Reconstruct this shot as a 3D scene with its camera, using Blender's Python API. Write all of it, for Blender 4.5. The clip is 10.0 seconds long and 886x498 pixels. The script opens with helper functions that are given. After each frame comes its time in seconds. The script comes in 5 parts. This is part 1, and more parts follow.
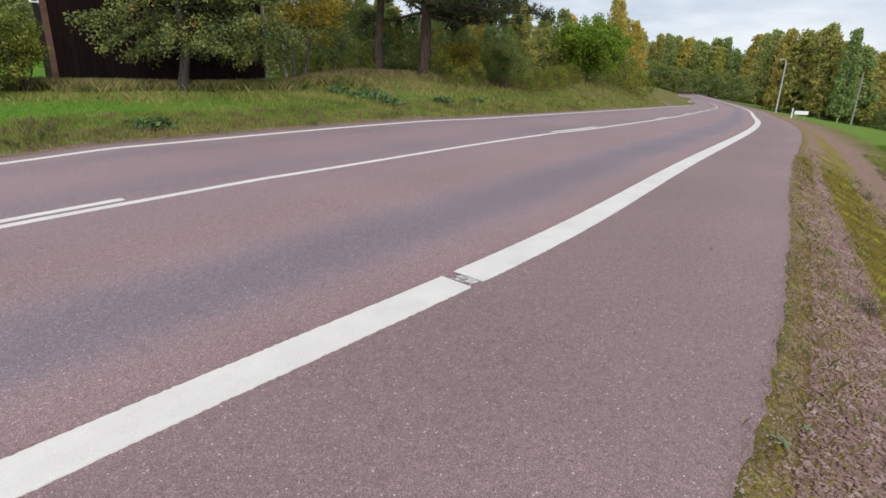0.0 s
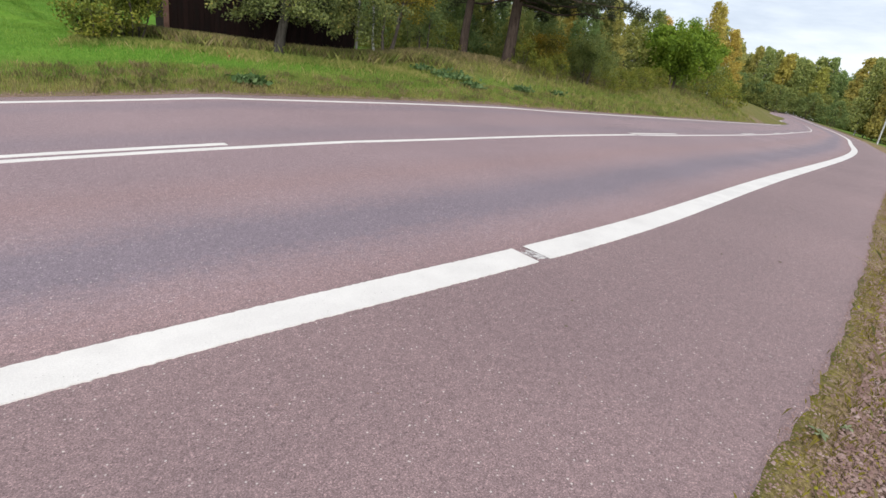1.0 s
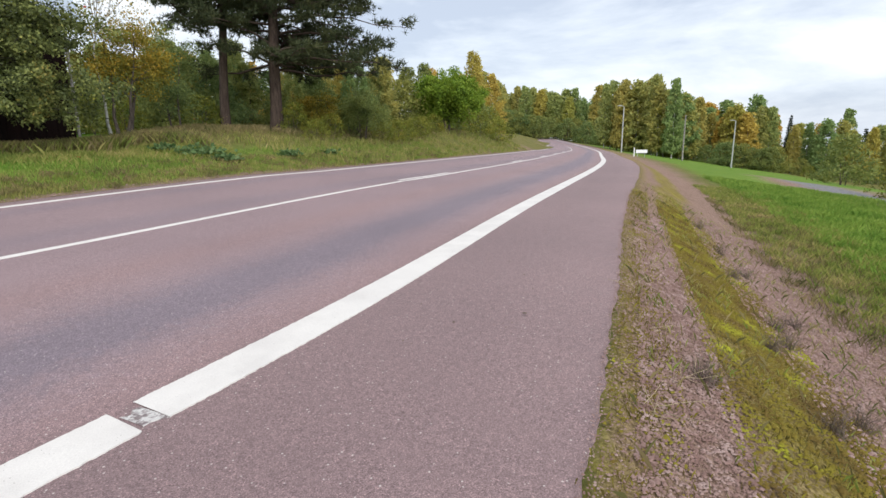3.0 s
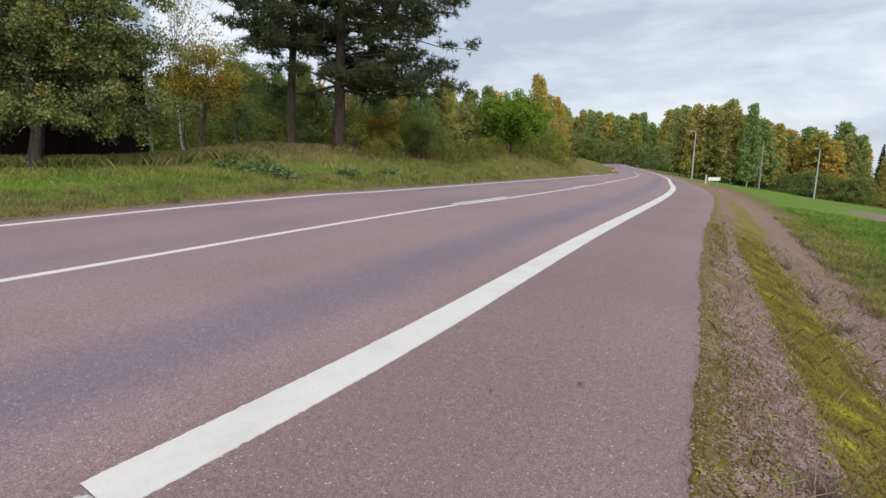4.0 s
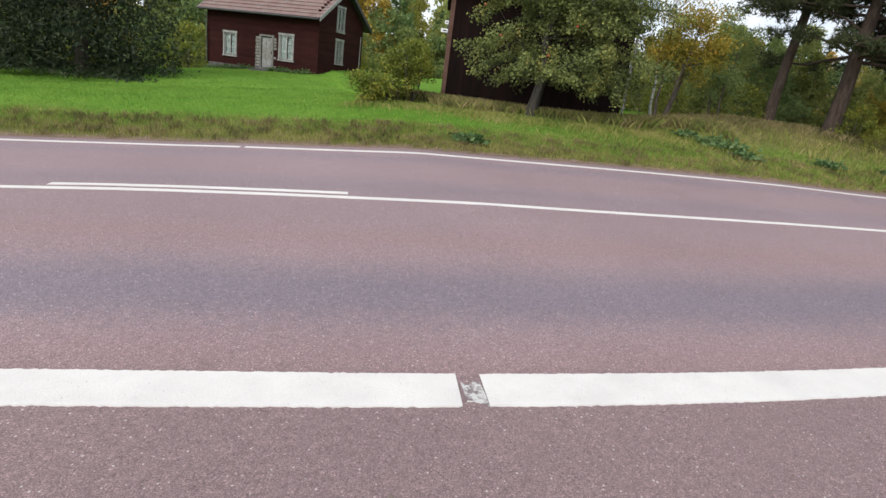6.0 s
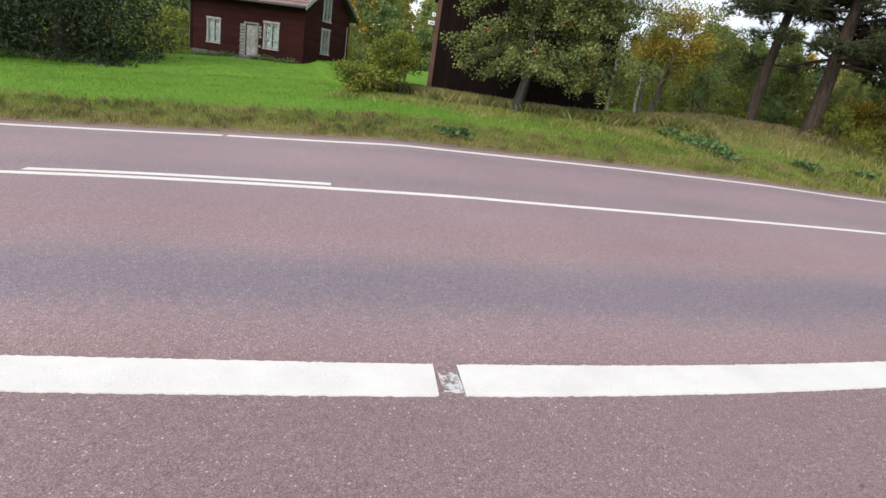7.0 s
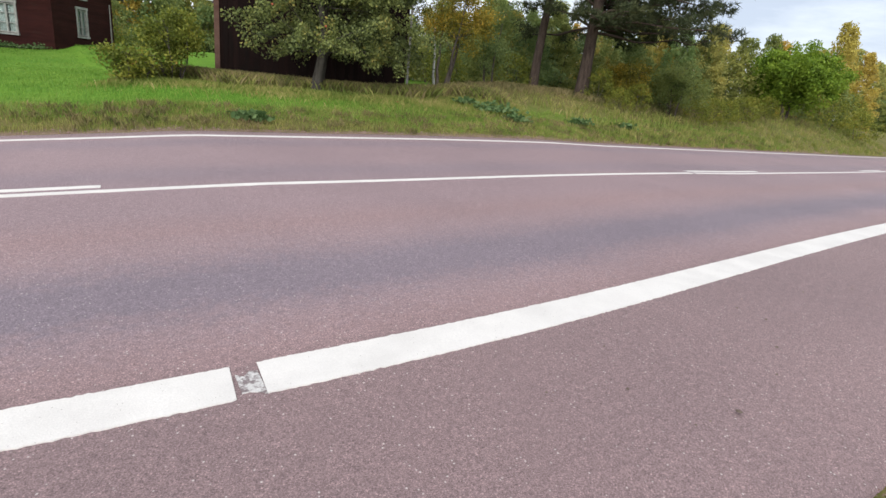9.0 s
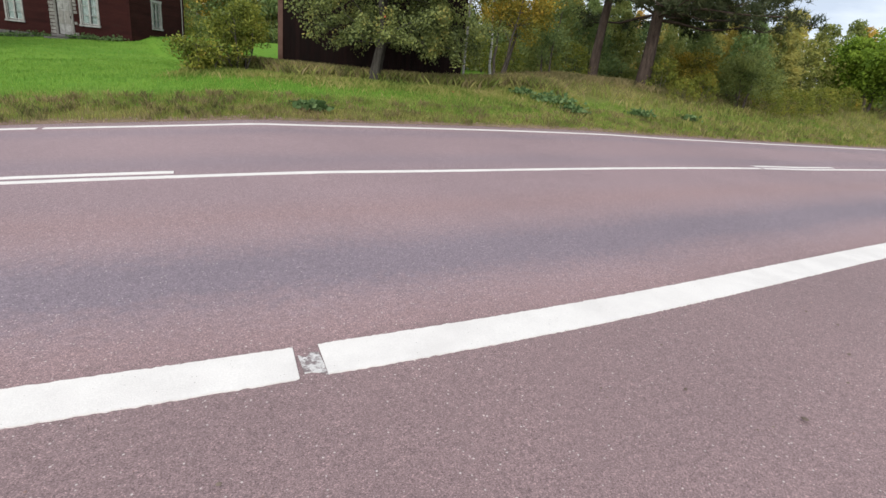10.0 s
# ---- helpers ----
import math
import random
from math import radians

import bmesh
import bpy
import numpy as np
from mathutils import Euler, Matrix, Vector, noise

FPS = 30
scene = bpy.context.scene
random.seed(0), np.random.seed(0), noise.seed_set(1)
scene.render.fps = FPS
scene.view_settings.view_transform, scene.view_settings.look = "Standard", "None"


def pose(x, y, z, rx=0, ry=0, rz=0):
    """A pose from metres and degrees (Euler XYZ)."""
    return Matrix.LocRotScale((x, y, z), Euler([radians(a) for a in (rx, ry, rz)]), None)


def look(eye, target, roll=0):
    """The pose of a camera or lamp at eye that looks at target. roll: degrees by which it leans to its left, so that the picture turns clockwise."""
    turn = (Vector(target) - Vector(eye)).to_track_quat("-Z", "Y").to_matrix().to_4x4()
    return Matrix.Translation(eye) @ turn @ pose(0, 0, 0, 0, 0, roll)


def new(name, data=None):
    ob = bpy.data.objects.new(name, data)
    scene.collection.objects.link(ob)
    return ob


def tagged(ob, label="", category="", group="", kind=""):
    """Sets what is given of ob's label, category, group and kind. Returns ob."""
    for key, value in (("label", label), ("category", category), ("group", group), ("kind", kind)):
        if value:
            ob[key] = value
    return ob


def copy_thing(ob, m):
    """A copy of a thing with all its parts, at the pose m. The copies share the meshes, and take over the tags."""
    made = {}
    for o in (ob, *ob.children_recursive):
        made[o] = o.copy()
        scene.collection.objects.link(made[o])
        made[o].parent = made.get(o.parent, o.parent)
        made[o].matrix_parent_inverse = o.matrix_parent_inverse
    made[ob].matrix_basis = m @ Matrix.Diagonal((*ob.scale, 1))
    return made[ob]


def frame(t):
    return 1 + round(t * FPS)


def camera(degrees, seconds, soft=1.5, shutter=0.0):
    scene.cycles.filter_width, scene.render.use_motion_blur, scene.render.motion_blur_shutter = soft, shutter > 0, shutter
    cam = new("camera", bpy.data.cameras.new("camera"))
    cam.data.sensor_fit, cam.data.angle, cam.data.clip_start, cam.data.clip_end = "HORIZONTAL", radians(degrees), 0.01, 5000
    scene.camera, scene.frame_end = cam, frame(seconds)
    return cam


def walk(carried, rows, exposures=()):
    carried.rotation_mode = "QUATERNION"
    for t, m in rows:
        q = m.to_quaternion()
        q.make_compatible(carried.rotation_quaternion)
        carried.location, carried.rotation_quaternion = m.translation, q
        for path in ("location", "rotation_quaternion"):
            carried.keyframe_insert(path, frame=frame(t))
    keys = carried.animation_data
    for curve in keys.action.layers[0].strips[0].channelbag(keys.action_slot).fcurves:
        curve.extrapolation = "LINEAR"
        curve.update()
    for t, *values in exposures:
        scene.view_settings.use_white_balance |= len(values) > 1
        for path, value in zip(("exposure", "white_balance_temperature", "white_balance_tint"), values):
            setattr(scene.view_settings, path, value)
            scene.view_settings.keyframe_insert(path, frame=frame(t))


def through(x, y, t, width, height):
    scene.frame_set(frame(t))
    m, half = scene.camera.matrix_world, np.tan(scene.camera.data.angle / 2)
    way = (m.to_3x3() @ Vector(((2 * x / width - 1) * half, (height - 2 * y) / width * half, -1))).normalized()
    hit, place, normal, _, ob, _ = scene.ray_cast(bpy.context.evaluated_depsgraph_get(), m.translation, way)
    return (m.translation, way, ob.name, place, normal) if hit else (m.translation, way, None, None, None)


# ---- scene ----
from math import sin, cos, pi

# ---------------------------------------------------------------- camera
cam = camera(79.4, 10.0, soft=1.5)
PATH = [
    (0, look((-1.687, -0.803, 1.219), (-0.820, 0.893, 0.609), 1.64)),
    (0.5, look((-1.907, -0.957, 1.258), (-1.241, 0.804, 0.582), 4.81)),
    (1, look((-1.918, -1.021, 1.173), (-1.241, 0.737, 0.502), 7.84)),
    (1.5, look((-1.546, -0.873, 1.155), (-0.719, 0.825, 0.498), 7.24)),
    (2, look((-1.036, -0.675, 1.072), (0.183, 0.761, 0.401), 4.76)),
    (2.5, look((-0.689, -0.441, 1.113), (0.614, 0.950, 0.505), 3.05)),
    (2.7, look((-0.575, -0.397, 1.107), (0.712, 1.047, 0.598), 1.17)),
    (3.8, look((-0.008, 0.011, 1.115), (1.124, 1.622, 0.761), 0.15)),
    (4, look((0.038, 0.071, 1.126), (1.110, 1.722, 0.775), 0.74)),
    (4.5, look((0.181, 0.043, 1.216), (0.721, 1.933, 0.843), 2.62)),
    (5, look((0.235, -0.028, 1.271), (0.378, 1.902, 0.765), 3.74)),
    (5.5, look((0.136, -0.021, 1.249), (-0.045, 1.895, 0.703), 5.15)),
    (6, look((0.105, -0.052, 1.240), (-0.276, 1.822, 0.654), 7.59)),
    (6.2, look((0.113, -0.042, 1.236), (-0.240, 1.833, 0.636), 8.44)),
    (7.3, look((0.133, -0.073, 1.241), (-0.185, 1.808, 0.641), 8.98)),
    (7.5, look((0.130, -0.066, 1.241), (-0.207, 1.813, 0.642), 8.91)),
    (8, look((0.196, -0.034, 1.234), (0.014, 1.865, 0.634), 8.68)),
    (8.5, look((0.321, -0.030, 1.258), (0.494, 1.872, 0.665), 7.07)),
    (9, look((0.320, 0.000, 1.232), (0.629, 1.885, 0.639), 6.05)),
    (9.5, look((0.294, 0.007, 1.226), (0.549, 1.895, 0.617), 6.65)),
    (10, look((0.284, -0.025, 1.240), (0.409, 1.864, 0.595), 6.05)),
]
walk(cam, PATH, exposures=[(0.0, 0.16), (1.0, 0.40), (2.5, 0.48), (4.0, 0.13), (4.5, 0.11), (5.5, 0.31), (6.2, 0.43), (7.5, 0.49), (10.0, 0.45)])

# ---------------------------------------------------------------- daylight
world = bpy.data.worlds.new("sky")
scene.world = world
world.use_nodes = True
wn, wl = world.node_tree.nodes, world.node_tree.links
wn.clear()
sky = wn.new("ShaderNodeTexSky")
sky.sky_type, sky.sun_disc = "NISHITA", False
sky.sun_elevation, sky.sun_rotation = radians(32), radians(200)
geo = wn.new("ShaderNodeTexCoord")
mapping = wn.new("ShaderNodeMapping")
mapping.inputs["Scale"].default_value = (1.0, 1.0, 3.6)
mapping.inputs["Rotation"].default_value = (0.06, 0.10, 0.0)
cloud = wn.new("ShaderNodeTexNoise")
cloud.inputs["Scale"].default_value, cloud.inputs["Detail"].default_value = 2.3, 9.0
cloud.inputs["Roughness"].default_value, cloud.inputs["Distortion"].default_value = 0.58, 0.25
ramp = wn.new("ShaderNodeValToRGB")
for pos, col in ((0.36, (4.0, 4.5, 5.4, 1)), (0.47, (5.3, 5.75, 6.45, 1)), (0.57, (6.6, 6.9, 7.3, 1)), (0.72, (8.0, 8.0, 8.05, 1))):
    e = ramp.color_ramp.elements[0] if pos == 0.36 else (ramp.color_ramp.elements[-1] if pos == 0.72 else ramp.color_ramp.elements.new(pos))
    e.position, e.color = pos, col
mixs = wn.new("ShaderNodeMix")
mixs.data_type = "RGBA"
mixs.inputs[0].default_value = 0.9
back = wn.new("ShaderNodeBackground")
back.inputs["Strength"].default_value = 0.122
out = wn.new("ShaderNodeOutputWorld")
wl.new(geo.outputs["Generated"], mapping.inputs["Vector"])
wl.new(mapping.outputs["Vector"], cloud.inputs["Vector"])
wl.new(cloud.outputs["Fac"], ramp.inputs["Fac"])
wl.new(sky.outputs["Color"], mixs.inputs[6])
wl.new(ramp.outputs["Color"], mixs.inputs[7])
wl.new(mixs.outputs[2], back.inputs["Color"])
wl.new(back.outputs["Background"], out.inputs["Surface"])

sun = new("sun", bpy.data.lights.new("sun", "SUN"))
sun.data.energy, sun.data.angle, sun.data.color = 2.3, radians(60), (1.0, 0.97, 0.94)
sun.matrix_world = look((0, 0, 60), (20, 48, 16))


# ---------------------------------------------------------------- materials
def ramp_node(nt, stops):
    r = nt.nodes.new("ShaderNodeValToRGB")
    el = r.color_ramp.elements
    while len(el) < len(stops):
        el.new(0.5)
    for e, (p, c) in zip(el, stops):
        e.position, e.color = p, (*c, 1)
    return r


def noise_node(nt, scale, detail=4.0, rough=0.6, vector=None, coord="Object"):
    n = nt.nodes.new("ShaderNodeTexNoise")
    n.inputs["Scale"].default_value, n.inputs["Detail"].default_value, n.inputs["Roughness"].default_value = scale, detail, rough
    if vector is None:
        vector = nt.nodes.new("ShaderNodeTexCoord").outputs[coord]
    nt.links.new(vector, n.inputs["Vector"])
    return n


def mix_node(nt, kind, fac, a, b):
    m = nt.nodes.new("ShaderNodeMix")
    m.data_type, m.blend_type = "RGBA", kind
    for sock, val in ((m.inputs[0], fac), (m.inputs[6], a), (m.inputs[7], b)):
        if isinstance(val, (int, float)):
            sock.default_value = val
        elif isinstance(val, tuple):
            sock.default_value = (*val, 1)
        else:
            nt.links.new(val, sock)
    return m.outputs[2]


def surface(name, stops, scale=6.0, fine=60.0, fine_amount=0.35, rough=0.8, bump=0.3, metal=0.0, vary=0.0, stretch=None):
    """Colour stops over a coarse noise, a finer grain over it, and relief."""
    m = bpy.data.materials.new(name)
    m.use_nodes = True
    nt = m.node_tree
    bsdf = nt.nodes["Principled BSDF"]
    vec = nt.nodes.new("ShaderNodeTexCoord").outputs["Object"]
    if stretch:
        mp = nt.nodes.new("ShaderNodeMapping")
        mp.inputs["Scale"].default_value = stretch
        nt.links.new(vec, mp.inputs["Vector"])
        vec = mp.outputs["Vector"]
    a = noise_node(nt, scale, 5, 0.6, vec)
    b = noise_node(nt, fine, 3, 0.7, vec)
    r = ramp_node(nt, stops)
    nt.links.new(a.outputs["Fac"], r.inputs["Fac"])
    g = ramp_node(nt, ((0.25, (0.45,) * 3), (0.75, (1.45,) * 3)))
    nt.links.new(b.outputs["Fac"], g.inputs["Fac"])
    col = mix_node(nt, "MULTIPLY", fine_amount, r.outputs["Color"], g.outputs["Color"])
    if vary:
        oi = nt.nodes.new("ShaderNodeObjectInfo")
        hv = ramp_node(nt, ((0.0, (1 - vary,) * 3), (1.0, (1 + vary,) * 3)))
        nt.links.new(oi.outputs["Random"], hv.inputs["Fac"])
        col = mix_node(nt, "MULTIPLY", 1.0, col, hv.outputs["Color"])
    nt.links.new(col, bsdf.inputs["Base Color"])
    bsdf.inputs["Roughness"].default_value, bsdf.inputs["Metallic"].default_value = rough, metal
    if rough > 0.88:
        bsdf.inputs["Specular IOR Level"].default_value = 0.15
    if bump:
        bp = nt.nodes.new("ShaderNodeBump")
        bp.inputs["Strength"].default_value, bp.inputs["Distance"].default_value = bump, 0.02
        nt.links.new(b.outputs["Fac"], bp.inputs["Height"])
        nt.links.new(bp.outputs["Normal"], bsdf.inputs["Normal"])
    return m


def foliage(name, stops, shift=None, through=0.3, rough=0.6):
    """Leaves: colour by leaf (island) and by tree, with light passing through."""
    m = bpy.data.materials.new(name)
    m.use_nodes = True
    nt = m.node_tree
    bsdf = nt.nodes["Principled BSDF"]
    gi = nt.nodes.new("ShaderNodeNewGeometry")
    r = ramp_node(nt, stops)
    n = noise_node(nt, 0.9, 3)
    ad = nt.nodes.new("ShaderNodeMath")
    ad.operation = "MULTIPLY_ADD"
    ad.inputs[1].default_value = 0.5
    nt.links.new(gi.outputs["Random Per Island"], ad.inputs[0])
    sc = nt.nodes.new("ShaderNodeMath")
    sc.operation = "MULTIPLY_ADD"
    sc.inputs[1].default_value, sc.inputs[2].default_value = 1.4, -0.45
    nt.links.new(n.outputs["Fac"], sc.inputs[0])
    nt.links.new(sc.outputs[0], ad.inputs[2])
    nt.links.new(ad.outputs[0], r.inputs["Fac"])
    col = r.outputs["Color"]
    if shift:
        oi = nt.nodes.new("ShaderNodeObjectInfo")
        hv = ramp_node(nt, shift)
        hv.color_ramp.interpolation = "LINEAR"
        nt.links.new(oi.outputs["Random"], hv.inputs["Fac"])
        col = mix_node(nt, "MULTIPLY", 1.0, col, hv.outputs["Color"])
    nt.links.new(col, bsdf.inputs["Base Color"])
    bsdf.inputs["Roughness"].default_value = rough
    bsdf.inputs["Specular IOR Level"].default_value = 0.2
    tr = nt.nodes.new("ShaderNodeBsdfTranslucent")
    nt.links.new(col, tr.inputs["Color"])
    ms = nt.nodes.new("ShaderNodeMixShader")
    ms.inputs[0].default_value = through
    nt.links.new(bsdf.outputs[0], ms.inputs[1])
    nt.links.new(tr.outputs[0], ms.inputs[2])
    nt.links.new(ms.outputs[0], nt.nodes["Material Output"].inputs["Surface"])
    return m


def asphalt_material():
    m = bpy.data.materials.new("asphalt")
    m.use_nodes = True
    nt = m.node_tree
    bsdf = nt.nodes["Principled BSDF"]
    uv = nt.nodes.new("ShaderNodeTexCoord")
    sep = nt.nodes.new("ShaderNodeSeparateXYZ")
    nt.links.new(uv.outputs["UV"], sep.inputs[0])
    soft = noise_node(nt, 0.8, 4, 0.6)
    wob = nt.nodes.new("ShaderNodeMath")
    wob.operation = "MULTIPLY_ADD"
    wob.inputs[1].default_value = 0.03
    nt.links.new(soft.outputs["Fac"], wob.inputs[0])
    frizz = nt.nodes.new("ShaderNodeMath")
    frizz.operation = "MULTIPLY_ADD"
    frizz.inputs[1].default_value = 0.075
    nt.links.new(noise_node(nt, 14, 5, 0.7).outputs["Fac"], frizz.inputs[0])
    nt.links.new(sep.outputs["Y"], frizz.inputs[2])
    level = nt.nodes.new("ShaderNodeMath")
    level.inputs[1].default_value = -0.0375
    nt.links.new(frizz.outputs[0], level.inputs[0])
    nt.links.new(level.outputs[0], wob.inputs[2])
    shoulder, red, blue, lane = (0.222, 0.153, 0.153), (0.270, 0.181, 0.181), (0.195, 0.156, 0.180), (0.262, 0.186, 0.194)
    pale = tuple(a * 0.55 + b * 0.45 for a, b in zip(blue, lane))
    r = ramp_node(nt, ((0.0, shoulder), (0.175, shoulder), (0.195, red), (0.225, lane), (0.262, blue), (0.30, blue), (0.35, lane), (0.40, red), (0.46, lane),
                       (0.55, lane), (0.63, pale), (0.70, lane), (0.82, lane), (0.88, pale), (0.94, lane), (1.0, shoulder)))
    nt.links.new(wob.outputs[0], r.inputs["Fac"])
    grain = noise_node(nt, 190, 3, 0.75)
    gr = ramp_node(nt, ((0.30, (0.28, 0.26, 0.26)), (0.46, (0.85, 0.84, 0.84)), (0.56, (1.15, 1.15, 1.15)), (0.66, (1.9, 1.88, 1.86)), (0.76, (2.6, 2.55, 2.5))))
    nt.links.new(grain.outputs["Fac"], gr.inputs["Fac"])
    col = mix_node(nt, "MULTIPLY", 0.85, r.outputs["Color"], gr.outputs["Color"])
    stone = nt.nodes.new("ShaderNodeTexVoronoi")
    stone.inputs["Scale"].default_value = 170
    nt.links.new(uv.outputs["Object"], stone.inputs["Vector"])
    sr = ramp_node(nt, ((0.0, (0.58, 0.57, 0.58)), (0.45, (0.92, 0.92, 0.92)), (0.8, (1.18, 1.18, 1.18)), (1.0, (1.75, 1.72, 1.7))))
    nt.links.new(stone.outputs["Color"], sr.inputs["Fac"])
    col = mix_node(nt, "MULTIPLY", 0.75, col, sr.outputs["Color"])
    chips = nt.nodes.new("ShaderNodeTexVoronoi")
    chips.inputs["Scale"].default_value = 38
    nt.links.new(uv.outputs["Object"], chips.inputs["Vector"])
    cr = ramp_node(nt, ((0.0, (1, 1, 1)), (0.10, (1, 1, 1)), (0.19, (0, 0, 0))))
    nt.links.new(chips.outputs["Distance"], cr.inputs["Fac"])
    wn2 = noise_node(nt, 23, 2, 0.5)
    pick = ramp_node(nt, ((0.50, (0, 0, 0)), (0.57, (0.9, 0.9, 0.9))))
    nt.links.new(wn2.outputs["Fac"], pick.inputs["Fac"])
    fac = mix_node(nt, "MULTIPLY", 1.0, cr.outputs["Color"], pick.outputs["Color"])
    col = mix_node(nt, "MIX", fac, col, (0.56, 0.50, 0.47))
    clot = noise_node(nt, 30, 3, 0.7)
    ct = ramp_node(nt, ((0.34, (0.90, 0.895, 0.90)), (0.5, (0.99, 0.99, 0.99)), (0.66, (1.11, 1.11, 1.105))))
    nt.links.new(clot.outputs["Fac"], ct.inputs["Fac"])
    col = mix_node(nt, "MULTIPLY", 1.0, col, ct.outputs["Color"])
    big = noise_node(nt, 0.35, 4, 0.6)
    br = ramp_node(nt, ((0.3, (0.9, 0.9, 0.91)), (0.7, (1.09, 1.08, 1.07))))
    nt.links.new(big.outputs["Fac"], br.inputs["Fac"])
    col = mix_node(nt, "MULTIPLY", 1.0, col, br.outputs["Color"])
    nt.links.new(col, bsdf.inputs["Base Color"])
    bsdf.inputs["Roughness"].default_value = 0.78
    bp = nt.nodes.new("ShaderNodeBump")
    bp.inputs["Strength"].default_value, bp.inputs["Distance"].default_value = 0.55, 0.006
    nt.links.new(grain.outputs["Fac"], bp.inputs["Height"])
    nt.links.new(bp.outputs["Normal"], bsdf.inputs["Normal"])
    return m


def ground_material():
    """Grass, lawn, moss, gravel and dry grass, laid out by the zone attribute of the sheet."""
    m = bpy.data.materials.new("ground")
    m.use_nodes = True
    nt = m.node_tree
    bsdf = nt.nodes["Principled BSDF"]
    at = nt.nodes.new("ShaderNodeAttribute")
    at.attribute_name = "zone"
    sep = nt.nodes.new("ShaderNodeSeparateColor")
    nt.links.new(at.outputs["Color"], sep.inputs[0])
    coarse, mid, fine = noise_node(nt, 0.35, 5), noise_node(nt, 3.0, 5), noise_node(nt, 42, 4, 0.75)

    def two(n, a, b):
        r = ramp_node(nt, ((0.35, a), (0.65, b)))
        nt.links.new(n.outputs["Fac"], r.inputs["Fac"])
        return r.outputs["Color"]
    rough_grass = mix_node(nt, "MIX", 0.5, two(coarse, (0.10, 0.12, 0.028), (0.20, 0.165, 0.06)), two(mid, (0.085, 0.10, 0.025), (0.20, 0.16, 0.06)))
    lawn = mix_node(nt, "MIX", 0.4, two(coarse, (0.085, 0.205, 0.020), (0.145, 0.262, 0.034)), two(mid, (0.08, 0.19, 0.020), (0.155, 0.262, 0.036)))
    gravel = mix_node(nt, "MIX", 0.55, two(mid, (0.17, 0.102, 0.072), (0.29, 0.192, 0.148)), two(fine, (0.08, 0.050, 0.038), (0.44, 0.31, 0.25)))
    moss = mix_node(nt, "MIX", 0.5, two(mid, (0.13, 0.095, 0.018), (0.30, 0.265, 0.020)), two(fine, (0.09, 0.072, 0.018), (0.30, 0.26, 0.045)))
    col = mix_node(nt, "MIX", sep.outputs["Red"], rough_grass, lawn)
    # moss breaks up over the gravel
    col = mix_node(nt, "MIX", sep.outputs["Green"], col, gravel)
    patch = two(noise_node(nt, 2.2, 6, 0.65), (0.0, 0.0, 0.0), (1.0, 1.0, 1.0))
    mossy = mix_node(nt, "MIX", 0.55, sep.outputs["Blue"], mix_node(nt, "MULTIPLY", 1.0, sep.outputs["Blue"], patch))
    col = mix_node(nt, "MIX", mossy, col, moss)
    col = mix_node(nt, "MIX", at.outputs["Alpha"], col, two(mid, (0.15, 0.15, 0.155), (0.25, 0.245, 0.25)))
    g = ramp_node(nt, ((0.3, (0.62, 0.62, 0.62)), (0.7, (1.3, 1.3, 1.3))))
    nt.links.new(fine.outputs["Fac"], g.inputs["Fac"])
    col = mix_node(nt, "MULTIPLY", 0.7, col, g.outputs["Color"])
    nt.links.new(col, bsdf.inputs["Base Color"])
    bsdf.inputs["Roughness"].default_value = 0.95
    bsdf.inputs["Specular IOR Level"].default_value = 0.08
    bp = nt.nodes.new("ShaderNodeBump")
    bp.inputs["Strength"].default_value, bp.inputs["Distance"].default_value = 0.8, 0.03
    nt.links.new(fine.outputs["Fac"], bp.inputs["Height"])
    nt.links.new(bp.outputs["Normal"], bsdf.inputs["Normal"])
    return m


ASPHALT, GROUND = asphalt_material(), ground_material()
PAINT = surface("road_paint", ((0.35, (0.60, 0.57, 0.54)), (0.6, (0.665, 0.635, 0.60))), 3, 140, 0.18, 0.7, 0.2)
_nt = PAINT.node_tree
_b = _nt.nodes["Principled BSDF"]
_v = _nt.nodes.new("ShaderNodeTexVoronoi")
_v.inputs["Scale"].default_value = 42
_nt.links.new(_nt.nodes.new("ShaderNodeTexCoord").outputs["Object"], _v.inputs["Vector"])
_r = ramp_node(_nt, ((0.0, (0.32, 0.28, 0.26)), (0.07, (0.45, 0.42, 0.40)), (0.11, (1, 1, 1))))
_nt.links.new(_v.outputs["Distance"], _r.inputs["Fac"])
_p = noise_node(_nt, 7, 3, 0.6)
_q = ramp_node(_nt, ((0.47, (0, 0, 0)), (0.56, (1, 1, 1))))
_nt.links.new(_p.outputs["Fac"], _q.inputs["Fac"])
_old = _b.inputs["Base Color"].links[0].from_socket
_nt.links.new(mix_node(_nt, "MULTIPLY", _q.outputs["Color"], _old, _r.outputs["Color"]), _b.inputs["Base Color"])
WORN = surface("worn_paint", ((0.42, (0.19, 0.15, 0.15)), (0.56, (0.55, 0.53, 0.51))), 30, 120, 0.4, 0.8, 0.4)
RED = surface("red_boards", ((0.3, (0.027, 0.0085, 0.0078)), (0.55, (0.043, 0.0115, 0.010)), (0.75, (0.038, 0.016, 0.0135))), 1.2, 26, 0.5, 0.9, 0.3, 0, 0.16, (1, 1, 5))
# darker than the red-brown wood itself: the apple tree's shade is in this colour
BARN = surface("shaded_barn_boards", ((0.3, (0.007, 0.0042, 0.0036)), (0.6, (0.012, 0.005, 0.0042)), (0.8, (0.012, 0.0078, 0.0066))), 1.6, 26, 0.5, 0.92, 0.3, 0, 0.2, (4, 4, 0.7))
